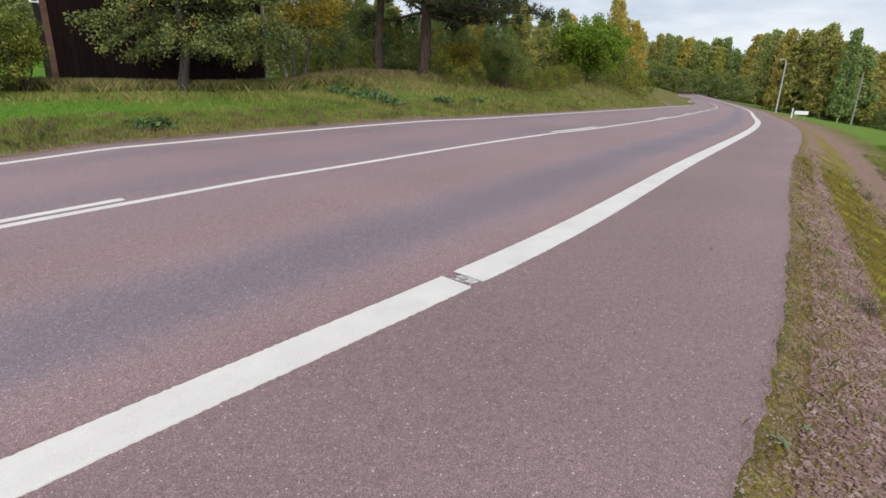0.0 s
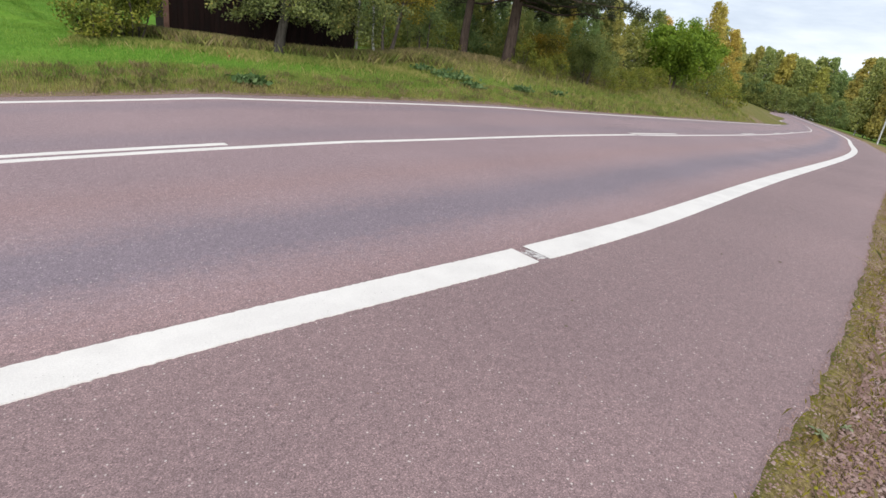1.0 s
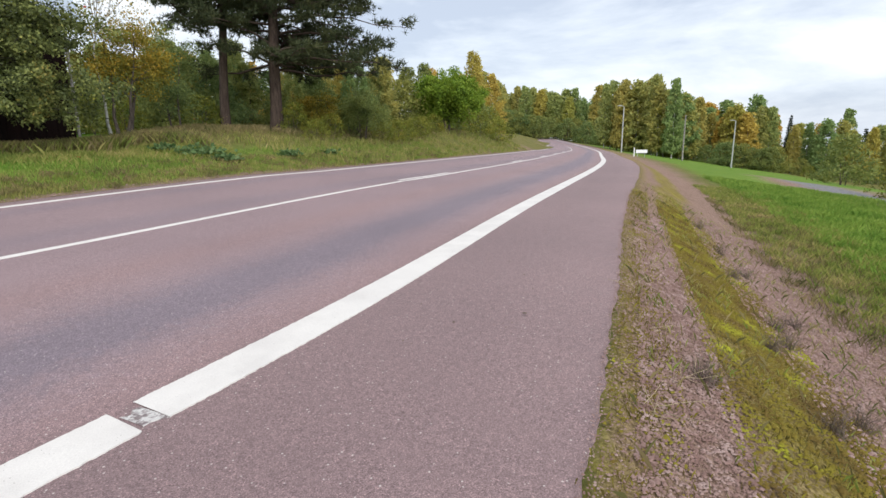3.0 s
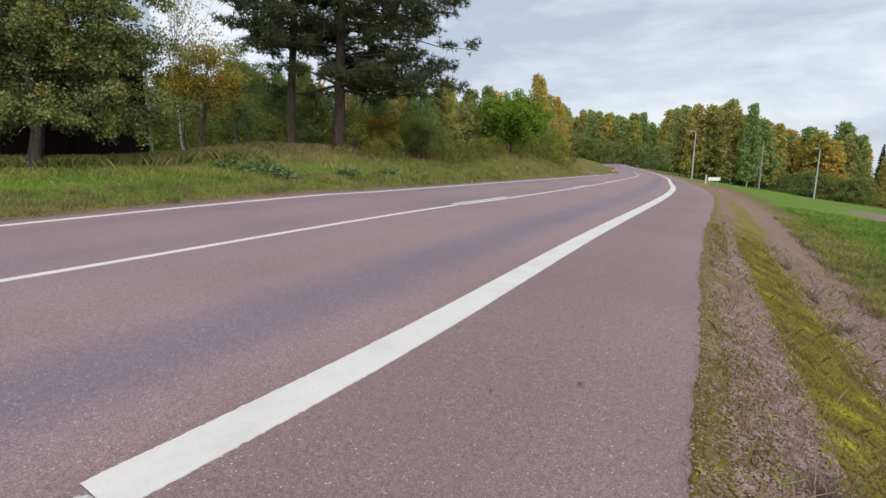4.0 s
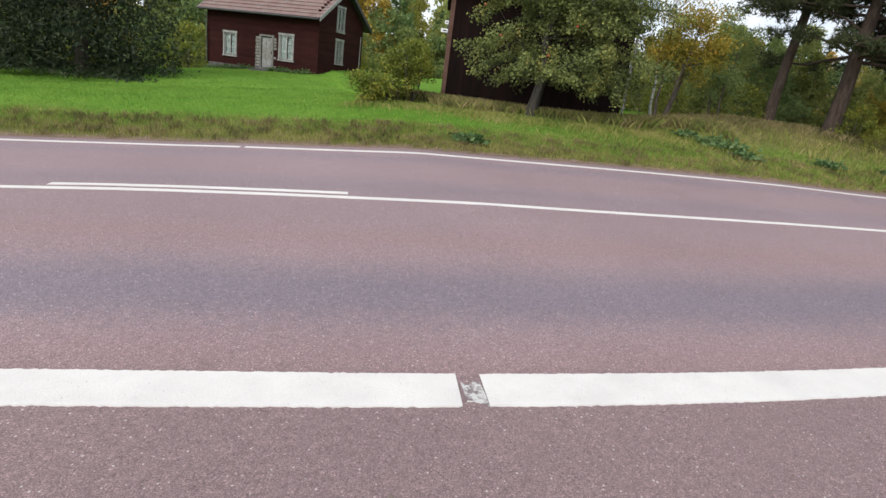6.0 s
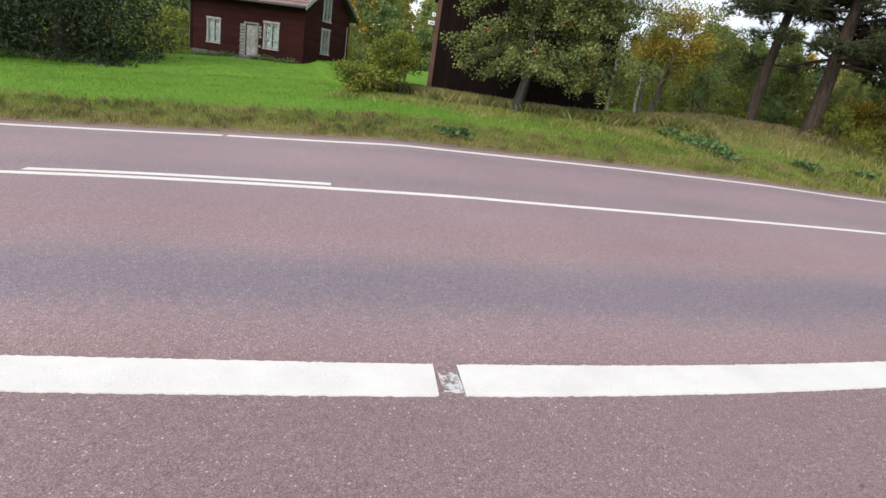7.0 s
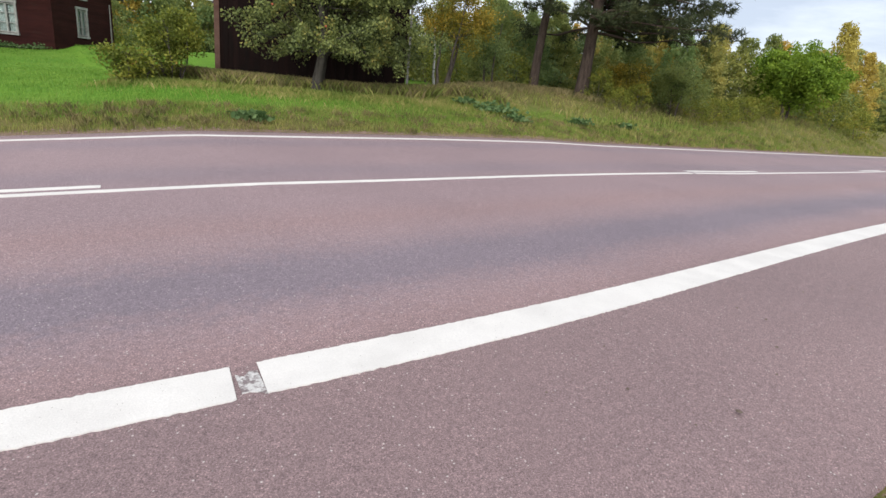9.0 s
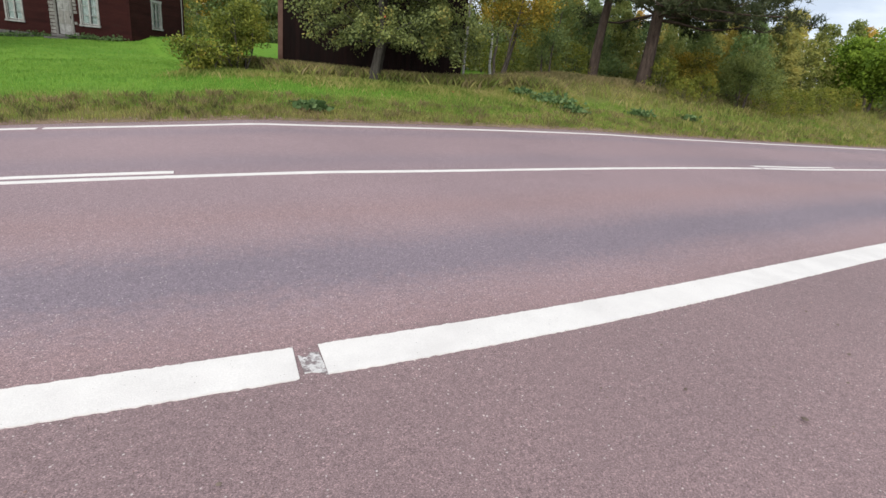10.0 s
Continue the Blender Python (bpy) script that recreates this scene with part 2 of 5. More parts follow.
GREY = surface("weathered_wood", ((0.3, (0.16, 0.145, 0.13)), (0.7, (0.36, 0.345, 0.32))), 4, 45, 0.45, 0.9, 0.4, 0, 0.15, (4, 4, 1))
PALE = surface("flaking_white_paint", ((0.3, (0.22, 0.21, 0.195)), (0.6, (0.40, 0.39, 0.37))), 5, 50, 0.5, 0.8, 0.3, 0, 0.1)
TILE = surface("roof_tiles", ((0.3, (0.15, 0.095, 0.082)), (0.5, (0.20, 0.128, 0.112)), (0.7, (0.19, 0.16, 0.145))), 2.2, 18, 0.5, 0.85, 0.4, 0, 0.2)
TIN = surface("galvanised_sheet", ((0.3, (0.36, 0.42, 0.50)), (0.7, (0.50, 0.56, 0.64))), 1.2, 20, 0.2, 0.45, 0.1, 0.35)
STONE = surface("foundation_stone", ((0.3, (0.085, 0.08, 0.075)), (0.7, (0.17, 0.16, 0.15))), 3, 30, 0.5, 0.9, 0.4, 0, 0.2)
STEEL = surface("galvanised_steel", ((0.3, (0.42, 0.43, 0.43)), (0.7, (0.56, 0.57, 0.57))), 3, 40, 0.15, 0.5, 0.05, 0.6)
WHITE = surface("white_plate", ((0.3, (0.70, 0.71, 0.72)), (0.7, (0.80, 0.80, 0.80))), 3, 40, 0.1, 0.4, 0)
DARK = surface("dark_plate", ((0.3, (0.03, 0.03, 0.03)), (0.7, (0.05, 0.05, 0.05))), 3, 40, 0.1, 0.5, 0)
CLOTH = surface("faded_curtain", ((0.3, (0.20, 0.25, 0.24)), (0.7, (0.38, 0.43, 0.41))), 5, 30, 0.3, 0.9, 0.2, 0, 0, (6, 6, 0.5))
ROOM = surface("dim_interior", ((0.3, (0.03, 0.028, 0.025)), (0.7, (0.06, 0.055, 0.05))), 2, 10, 0.3, 0.9, 0)
GLASS = surface("window_glass", ((0.3, (0.86, 0.90, 0.89)), (0.7, (0.92, 0.94, 0.93))), 1, 5, 0.1, 0.04, 0)
GLASS.node_tree.nodes["Principled BSDF"].inputs["Transmission Weight"].default_value = 1.0
GLASS.node_tree.nodes["Principled BSDF"].inputs["IOR"].default_value = 1.2
BARK = surface("bark", ((0.3, (0.055, 0.045, 0.038)), (0.7, (0.15, 0.125, 0.105))), 5, 30, 0.6, 0.95, 0.8, 0, 0.1, (3, 3, 0.8))
APPLEBARK = surface("lichen_bark", ((0.3, (0.035, 0.030, 0.025)), (0.7, (0.11, 0.10, 0.085))), 5, 30, 0.6, 0.95, 0.8, 0, 0.1, (3, 3, 0.8))
PINEBARK = surface("pine_bark", ((0.3, (0.040, 0.029, 0.024)), (0.7, (0.115, 0.085, 0.068))), 4, 22, 0.7, 0.95, 0.9, 0, 0.1, (3, 3, 0.6))
BIRCH = surface("birch_bark", ((0.38, (0.09, 0.085, 0.08)), (0.48, (0.55, 0.54, 0.51)), (0.8, (0.66, 0.65, 0.62))), 5, 22, 0.3, 0.85, 0.3, 0, 0.1, (0.6, 0.6, 3))
PEBBLE = surface("pebbles", ((0.3, (0.15, 0.088, 0.074)), (0.5, (0.25, 0.162, 0.142)), (0.7, (0.38, 0.285, 0.26))), 14, 60, 0.3, 0.9, 0.2)
MOSS = surface("moss_cushion", ((0.34, (0.095, 0.060, 0.020)), (0.45, (0.145, 0.105, 0.022)), (0.57, (0.185, 0.155, 0.022)), (0.70, (0.33, 0.34, 0.03))), 2.6, 120, 0.5, 0.95, 0.3)
LEAF_APPLE = foliage("apple_leaves", ((0.1, (0.050, 0.064, 0.027)), (0.4, (0.128, 0.158, 0.054)), (0.75, (0.25, 0.275, 0.082)), (0.97, (0.42, 0.31, 0.085))), None, 0.24)
LEAF_BUSH = foliage("bush_leaves", ((0.1, (0.075, 0.098, 0.021)), (0.45, (0.173, 0.203, 0.033)), (0.8, (0.300, 0.285, 0.045)), (0.95, (0.360, 0.225, 0.053))))
LEAF_YELLOW = foliage("yellowing_leaves", ((0.1, (0.095, 0.108, 0.022)), (0.45, (0.230, 0.209, 0.034)), (0.75, (0.432, 0.297, 0.041)), (0.95, (0.608, 0.365, 0.047))))
LEAF_LIME = foliage("bright_leaves", ((0.1, (0.075, 0.135, 0.016)), (0.5, (0.17, 0.265, 0.028)), (0.9, (0.26, 0.35, 0.042))), None, 0.35)
LEAF_GREEN = foliage("green_leaves", ((0.1, (0.105, 0.145, 0.055)), (0.5, (0.20, 0.245, 0.085)), (0.9, (0.30, 0.32, 0.10))), ((0.0, (0.8, 0.95, 1.0)), (1.0, (1.3, 1.12, 0.85))), 0.45)
LEAF_WOOD = foliage("birch_leaves", ((0.1, (0.25, 0.28, 0.098)), (0.5, (0.40, 0.40, 0.135)), (0.9, (0.53, 0.48, 0.155))), ((0.0, (0.58, 0.86, 0.95)), (0.5, (0.88, 1.0, 1.0)), (1.0, (1.16, 1.0, 0.85))), 0.5)
LEAF_GOLD = foliage("gold_leaves", ((0.1, (0.40, 0.30, 0.085)), (0.5, (0.57, 0.425, 0.10)), (0.9, (0.70, 0.53, 0.13))), ((0.0, (0.70, 0.94, 0.95)), (0.6, (0.94, 1.0, 1.0)), (1.0, (1.12, 0.94, 0.8))), 0.5)
NEEDLE = foliage("pine_needles", ((0.1, (0.027, 0.040, 0.020)), (0.5, (0.060, 0.076, 0.034)), (0.9, (0.11, 0.115, 0.046))), None, 0.2)
SPRUCE = foliage("spruce_needles", ((0.1, (0.015, 0.024, 0.013)), (0.5, (0.030, 0.045, 0.021)), (0.9, (0.058, 0.070, 0.029))), None, 0.15)
BLADE_DRY = foliage("dry_grass", ((0.1, (0.075, 0.085, 0.028)), (0.45, (0.165, 0.145, 0.058)), (0.8, (0.30, 0.235, 0.115)), (0.95, (0.20, 0.135, 0.075))))
BLADE_MIX = foliage("verge_grass", ((0.1, (0.12, 0.18, 0.034)), (0.45, (0.23, 0.265, 0.058)), (0.75, (0.36, 0.325, 0.11)), (0.95, (0.46, 0.36, 0.17))))
BLADE_MOSS = foliage("moss_tufts", ((0.1, (0.085, 0.070, 0.022)), (0.45, (0.18, 0.15, 0.030)), (0.8, (0.29, 0.255, 0.032)), (0.95, (0.25, 0.18, 0.08))))
BLADE_LAWN = foliage("lawn_grass", ((0.1, (0.105, 0.225, 0.028)), (0.5, (0.165, 0.305, 0.043)), (0.9, (0.27, 0.39, 0.07))))
BLADE_LUSH = foliage("lush_grass", ((0.1, (0.098, 0.19, 0.028)), (0.5, (0.18, 0.29, 0.046)), (0.9, (0.30, 0.38, 0.08))))
WEED = foliage("broad_weed_leaves", ((0.1, (0.052, 0.104, 0.033)), (0.5, (0.111, 0.182, 0.065)), (0.9, (0.182, 0.247, 0.104))))
TWIG = surface("dry_twigs", ((0.3, (0.10, 0.075, 0.06)), (0.7, (0.20, 0.16, 0.13))), 8, 40, 0.3, 0.9, 0)
SAGE = foliage("grey_green_leaves", ((0.1, (0.13, 0.17, 0.085)), (0.5, (0.22, 0.26, 0.14)), (0.9, (0.30, 0.33, 0.19))))
STRAW = surface("pale_straw", ((0.3, (0.34, 0.27, 0.15)), (0.7, (0.50, 0.42, 0.26))), 8, 40, 0.3, 0.85, 0)
APPLE = surface("apple_skin", ((0.3, (0.30, 0.03, 0.02)), (0.7, (0.38, 0.09, 0.03))), 8, 40, 0.1, 0.4, 0)


# ---------------------------------------------------------------- small building helpers
def mesh_of(name, verts, faces, material, smooth=False):
    me = bpy.data.meshes.new(name)
    me.from_pydata([tuple(v) for v in verts], [], [tuple(f) for f in faces])
    me.materials.append(material)
    if smooth:
        me.polygons.foreach_set("use_smooth", [True] * len(me.polygons))
    me.update()
    return me


def array_mesh(name, verts, quads, material):
    """A mesh from numpy arrays: verts n x 3, faces m x k of one corner count."""
    verts, quads = np.asarray(verts, np.float32), np.asarray(quads, np.int32)
    me = bpy.data.meshes.new(name)
    me.vertices.add(len(verts))
    me.vertices.foreach_set("co", verts.ravel())
    k = quads.shape[1]
    me.loops.add(quads.size)
    me.loops.foreach_set("vertex_index", quads.ravel())
    me.polygons.add(len(quads))
    me.polygons.foreach_set("loop_start", np.arange(0, quads.size, k, dtype=np.int32))
    me.materials.append(material)
    me.update(calc_edges=True)
    return me


def part(name, data, parent=None, label="", m=None):
    ob = new(name, data)
    if parent is not None:
        ob.parent = parent
    if m is not None:
        ob.matrix_basis = m
    if label:
        ob["label"] = label
    return ob


def box_bm(bm, x0, y0, z0, x1, y1, z1):
    v = [bm.verts.new(p) for p in ((x0, y0, z0), (x1, y0, z0), (x1, y1, z0), (x0, y1, z0), (x0, y0, z1), (x1, y0, z1), (x1, y1, z1), (x0, y1, z1))]
    for f in ((3, 2, 1, 0), (4, 5, 6, 7), (0, 1, 5, 4), (1, 2, 6, 5), (2, 3, 7, 6), (3, 0, 4, 7)):
        bm.faces.new([v[i] for i in f])


def boxes(name, material, *bs, bevel=0.0):
    bm = bmesh.new()
    for b in bs:
        box_bm(bm, *b)
    if bevel:
        bmesh.ops.bevel(bm, geom=bm.edges[:], offset=bevel, segments=1, affect="EDGES")
    me = bpy.data.meshes.new(name)
    bm.to_mesh(me)
    bm.free()
    me.materials.append(material)
    return me


def tube(points, radii, sides=7):
    """Verts and quads of a tapered tube along points."""
    pts = [Vector(p) for p in points]
    verts, faces = [], []
    for i, p in enumerate(pts):
        d = (pts[min(i + 1, len(pts) - 1)] - pts[max(i - 1, 0)]).normalized()
        a = d.orthogonal().normalized() if abs(d.z) < 0.95 else Vector((1, 0, 0)).cross(d).normalized()
        b = d.cross(a)
        for k in range(sides):
            w = 2 * pi * k / sides
            verts.append(p + (a * cos(w) + b * sin(w)) * radii[i])
    for i in range(len(pts) - 1):
        for k in range(sides):
            j = (k + 1) % sides
            faces.append((i * sides + k, i * sides + j, (i + 1) * sides + j, (i + 1) * sides + k))
    return verts, faces


def tubes_mesh(name, runs, material, sides=6):
    V, F = [], []
    for pts, rad in runs:
        v, f = tube(pts, rad, sides)
        F += [tuple(i + len(V) for i in q) for q in f]
        V += v
    return mesh_of(name, V, F, material, True)


# ---------------------------------------------------------------- lie of the land
# road alignment along the near edge line: chainage with curvature, grade, crossfall and width between the edge lines
BEND = np.array([(-16, 0.0045), (-8, 0.0036), (-4, -0.0138), (-1, 0.0587), (2, 0.0003), (5, -0.0037), (9, 0.0042), (16, 0.0048), (26, 0.0045), (40, -0.0012), (60, 0.0011), (100, 0.0035), (150, 0.0018)])
GRADE = np.array([(-16, 0.0419), (-5, 0.0758), (0, 0.0026), (3, 0.004), (8, -0.011), (14, -0.021), (28, -0.0276), (45, -0.0242), (70, -0.025), (100, -0.0046), (150, 0.0219)])
TILT = np.array([(-16, -0.0225), (-5, -0.0158), (0, -0.0024), (3, 0.0039), (8, 0.016), (14, 0.0163), (30, 0.0219), (60, 0.0328), (110, 0.035)])
WIDE = np.array([(-16, 7.2657), (0, 7.6451), (10, 6.7175), (30, 7.282), (170, 7.026)])
SHOULDER = np.array([(-4, 2.172), (-2, 1.915), (0, 1.75), (1.5, 1.69), (3, 1.62), (5, 1.56), (8, 1.48), (12, 1.5), (20, 1.58), (60, 1.64)])
START = (1.0658, 2.7057, 0.4735)
HALF_N, HALF_F = 3.5, 3.3
EDGE_N, EDGE_F = -5.0, 3.85


def smooth(e0, e1, x):
    t = np.clip((np.asarray(x, float) - e0) / (e1 - e0), 0, 1)
    return t * t * (3 - 2 * t)


def along(table, u):
    return np.interp(u, table[:, 0], table[:, 1])


def edge_n(u):
    """Offset of the near pavement edge."""
    return -HALF_N - (HALF_N + HALF_F) * along(SHOULDER, np.asarray(u, float)) / along(WIDE, u)


def alignment():
    """The near edge line by its bends and grades, with the way across the road."""
    s = np.concatenate([np.linspace(-60, -16, 90)[:-1], np.linspace(-16, 20, 1441)[:-1], np.linspace(20, 210, 950)])
    run = lambda a: np.concatenate([[0], np.cumsum((a[1:] + a[:-1]) / 2 * np.diff(s))])
    zero = lambda a: a - np.interp(0, s, a)
    th = zero(run(along(BEND, s))) + START[2]
    near = np.stack([zero(run(np.cos(th))) + START[0], zero(run(np.sin(th))) + START[1], zero(run(along(GRADE, s)))], 1)
    w = along(WIDE, s)
    far = near + np.stack([-np.sin(th) * w, np.cos(th) * w, along(TILT, s) * w], 1)
    return s, near, far


LINE_S, LINE_N, LINE_F = alignment()


def rails(u):
    """Near and far edge line at chainage u (array)."""
    u = np.atleast_1d(np.asarray(u, float))
    at = lambda q: np.stack([np.interp(u, LINE_S, q[:, k]) for k in range(3)], 1)
    return at(LINE_N), at(LINE_F)


def on_road(u, v, up=0.0):
    a, b = rails(u)
    w = (np.asarray(v, float) + HALF_N) / (HALF_N + HALF_F)
    q = a + (b - a) * np.atleast_1d(w)[:, None]
    q[:, 2] += up
    return q


US = np.concatenate([np.linspace(-60, -14, 60), np.linspace(-13.8, 20, 240), np.linspace(20.5, 205, 260)])
RA, RB = rails(US)
RC = (RA + RB) / 2


def road_coords(x, y):
    x, y = np.asarray(x, float).ravel(), np.asarray(y, float).ravel()
    idx = np.empty(len(x), int)
    for c in range(0, len(x), 4000):
        s = slice(c, c + 4000)
        idx[s] = np.argmin((x[s, None] - RC[None, :, 0]) ** 2 + (y[s, None] - RC[None, :, 1]) ** 2, 1)
    for _ in range(2):
        d = (RB - RA)[idx, :2]
        w = np.clip((((np.stack([x, y], 1) - RA[idx, :2]) * d).sum(1) / (d * d).sum(1)), -1.2, 2.2)
        for c in range(0, len(x), 2000):
            s = slice(c, c + 2000)
            qx = RA[None, :, 0] + w[s, None] * (RB - RA)[None, :, 0]
            qy = RA[None, :, 1] + w[s, None] * (RB - RA)[None, :, 1]
            idx[s] = np.argmin((x[s, None] - qx) ** 2 + (y[s, None] - qy) ** 2, 1)
    d = (RB - RA)[idx, :2]
    rel = np.stack([x, y], 1) - RA[idx, :2]
    w = (rel * d).sum(1) / (d * d).sum(1)
    return US[idx], w * (HALF_N + HALF_F) - HALF_N, idx


def ripple(x, y, s, seed=0.0):
    return np.sin(x * s + 1.3 * np.sin(y * s * 0.7 + seed) + seed) * np.cos(y * s * 0.9 - seed + 0.8 * np.sin(x * s * 0.6))


def lie(x, y):
    """Height of the ground at x, y."""
    x, y = np.asarray(x, float).ravel(), np.asarray(y, float).ravel()
    u, v, idx = road_coords(x, y)
    span = HALF_N + HALF_F
    zn, zf = RA[idx, 2], RB[idx, 2]
    en = edge_n(u)
    vc = np.clip(v, en - 0.3, EDGE_F + 0.3)
    z = zn + (zf - zn) * (vc + HALF_N) / span
    # near side: an embankment down to the field, fading out along the road
    r = np.clip(en - v, 0, None)
    deep = 1.2 - 0.8 * smooth(12, 55, u)
    fall = deep * smooth(-0.4, 2.9, r) - deep * 0.042 + 0.075 * np.clip(r, 0, 60) + 0.055 * np.clip(r - 60, 0, 1400)
    fall += smooth(5, 40, u) * np.clip(r - 4, 0, 40) * 0.075
    # far side: slow rise to the lawn, steeper bank farther along
    f = np.clip(v - EDGE_F, 0, None)
    q = smooth(0.0, 7.0, x)
    slow = 0.5 * smooth(-0.5, 4.8, f) + 0.1 * smooth(4, 9, f) + 0.85 * smooth(9, 22, f) * smooth(-30, -12, x)
    ease = smooth(14, 30, x)
    w = 8.6 - 4.4 * ease
    bank = (1.52 + 0.5 * ease) * (smooth(-0.25 * w, w, f) - 0.104)
    z = z - fall + (slow * (1 - q) + bank * q) * (1 - 0.6 * smooth(26, 60, f))
    z += 0.03 * ripple(x, y, 1.7) * smooth(0.3, 2.0, r + f) + 0.12 * ripple(x, y, 0.33, 2.0) * smooth(3, 12, r + f)
    return z


def stand(x, y, down=0.0):
    return float(lie([x], [y])[0]) - down


# ---------------------------------------------------------------- ground and road
def spaced(fine0, fine1, step, far, grow=1.09):
    a = list(np.arange(fine0, fine1, step))
    s, x = step, fine1
    while x < far:
        a.append(x)
        s *= grow
        x += s
    s, x = step, fine0
    while x > -far:
        s *= grow
        x -= s
        a.insert(0, x)
    return np.array(a)


def build_ground():
    gx, gy = spaced(-12, 18, 0.22, 1500), spaced(-3, 24, 0.22, 1500)
    gx, gy = np.unique(np.concatenate([gx, np.arange(-4, 8, 0.075)])), np.unique(np.concatenate([gy, np.arange(-2.4, 5.2, 0.075)]))
    X, Y = np.meshgrid(gx, gy)
    x, y = X.ravel(), Y.ravel()
    z = lie(x, y)
    u, v, _ = road_coords(x, y)
    z = z - np.where(u < 204, 0.015 + 0.125 * smooth(-0.05, 0.14, v - edge_n(u)) * smooth(-0.1, 0.5, EDGE_F - v), 0)
    n, m = len(gx), len(gy)
    i, j = np.meshgrid(np.arange(n - 1), np.arange(m - 1))
    a = (j * n + i).ravel()
    me = array_mesh("ground", np.stack([x, y, z], 1), np.stack([a, a + 1, a + n + 1, a + n], 1), GROUND)
    me.polygons.foreach_set("use_smooth", np.ones(len(me.polygons), bool))
    r, f = np.clip(edge_n(u) - v, 0, None), np.clip(v - EDGE_F, 0, None)
    wob = 0.25 * ripple(x, y, 1.1, 1.0)
    lawn = smooth(1.4, 3.2, f + wob) * smooth(3.5, -1.5, x - 0.22 * (y - 14) + wob * 3) * smooth(44, 38, f)
    lawn = np.maximum(lawn, 0.38 * smooth(1.2, 2.0, f + wob) * smooth(4.2, 2.8, f + wob) * smooth(12, 5, x))
    lawn = np.maximum(lawn, 0.7 * smooth(3.9, 5.2, r + wob) * smooth(38, 30, r))
    wv = 0.45 * wob
    grav = smooth(0.02, 0.10, r) * smooth(3.9, 2.5, r + wv * 2)
    lot = smooth(9, 11, r + wob * 2) * smooth(23, 20, r + wob * 2) * smooth(16, 20, u + wob * 3) * smooth(56, 44, u)
    moss = 0.6 * smooth(0.30, 0.12, r + wv * 0.6) * (r > 0.03) + smooth(0.44, 0.64, r + wv) * smooth(1.45, 1.1, r + wv)
    paving = smooth(11.5, 12.3, r + wob) * smooth(17.5, 16.5, r + wob) * smooth(16, 19, u) * smooth(54, 48, u)
    edge_dirt = smooth(0.5, 0.1, f + wob * 0.3) * (f > 0)
    grav = np.maximum(np.maximum(grav, lot), edge_dirt * 0.8)
    col = np.stack([lawn, grav, np.clip(moss, 0, 1), paving], 1).astype(np.float32)
    at = me.color_attributes.new("zone", "FLOAT_COLOR", "POINT")
    at.data.foreach_set("color", col.ravel())
    tagged(new("ground", me), "grassy ground with mown lawn and mossy gravel verge", "ground", kind="structure")


def build_road():
    us = np.concatenate([np.linspace(-60, -14, 24), np.linspace(-13.5, 20, 420), np.linspace(20.4, 204, 260)])
    vs = np.array([EDGE_N - 0.05, EDGE_N, -4.4, -3.75, -3.5, -2.8, -2.0, -1.0, 0, 1.0, 2.0, 2.7, 3.3, 3.6, EDGE_F, EDGE_F + 0.05])
    rows = []
    for k, v in enumerate(vs):
        vv = np.full(len(us), v)
        if k < 2:
            vv = vv - EDGE_N + edge_n(us)
        if k < 2 or k > 13:
            vv = vv + 0.015 * np.sin(us * 3.1) * np.sin(us * 1.3 + 1) + 0.010 * np.sin(us * 19.7 + 2 * np.sin(us * 4.1))
        q = on_road(us, vv, 0.0)
        if k in (0, len(vs) - 1):
            q[:, 2] -= 0.06
        rows.append(q)
    V = np.concatenate(rows)
    n = len(us)
    F = [(k * n + i, k * n + i + 1, (k + 1) * n + i + 1, (k + 1) * n + i) for k in range(len(vs) - 1) for i in range(n - 1)]
    me = array_mesh("road", V, np.array(F), ASPHALT)
    me.polygons.foreach_set("use_smooth", np.ones(len(me.polygons), bool))
    uvl = me.uv_layers.new(name="UVMap")
    li = np.empty(len(me.loops), np.int32)
    me.loops.foreach_get("vertex_index", li)
    uu = np.tile(us, len(vs))[li] / 10
    vv = (np.repeat(vs, n)[li] - EDGE_N) / (EDGE_F - EDGE_N)
    uvl.data.foreach_set("uv", np.stack([uu, vv], 1).astype(np.float32).ravel())
    tagged(new("road", me), "reddish grey asphalt road with darker wheel tracks", "road", kind="structure")


def stripe(u0, u1, v0, v1, step=0.05, skew=0.0, ragged=0.0022, up=0.005):
    """A painted line with slightly ragged sides, 5 mm thick."""
    n = max(4, int((u1 - u0) / step))
    t = np.linspace(0, 1, n)
    rng = np.random.RandomState(int(abs(u0 * 37 + v0 * 11)) % 1000)
    lo, hi = v0 + rng.normal(0, ragged, n), v1 + rng.normal(0, ragged, n)
    ub = u0 + (u1 - u0) * t
    ua = ub + skew
    a, b = on_road(ua, lo, up), on_road(ub, hi, up)
    a2, b2 = on_road(ua, lo - 0.002, -0.01), on_road(ub, hi + 0.002, -0.01)
    V = np.concatenate([a2, a, b, b2])
    F = [(k * n + i, k * n + i + 1, (k + 1) * n + i + 1, (k + 1) * n + i) for k in range(3) for i in range(n - 1)]
    return V, F


def marking(name, pieces, label, material=PAINT):
    V, F = [], []
    for v, f in pieces:
        F += [tuple(i + len(V) for i in q) for q in f]
        V += [tuple(p) for p in v]
    tagged(new(name, mesh_of(name, V, F, material)), label, "road marking", kind="structure")


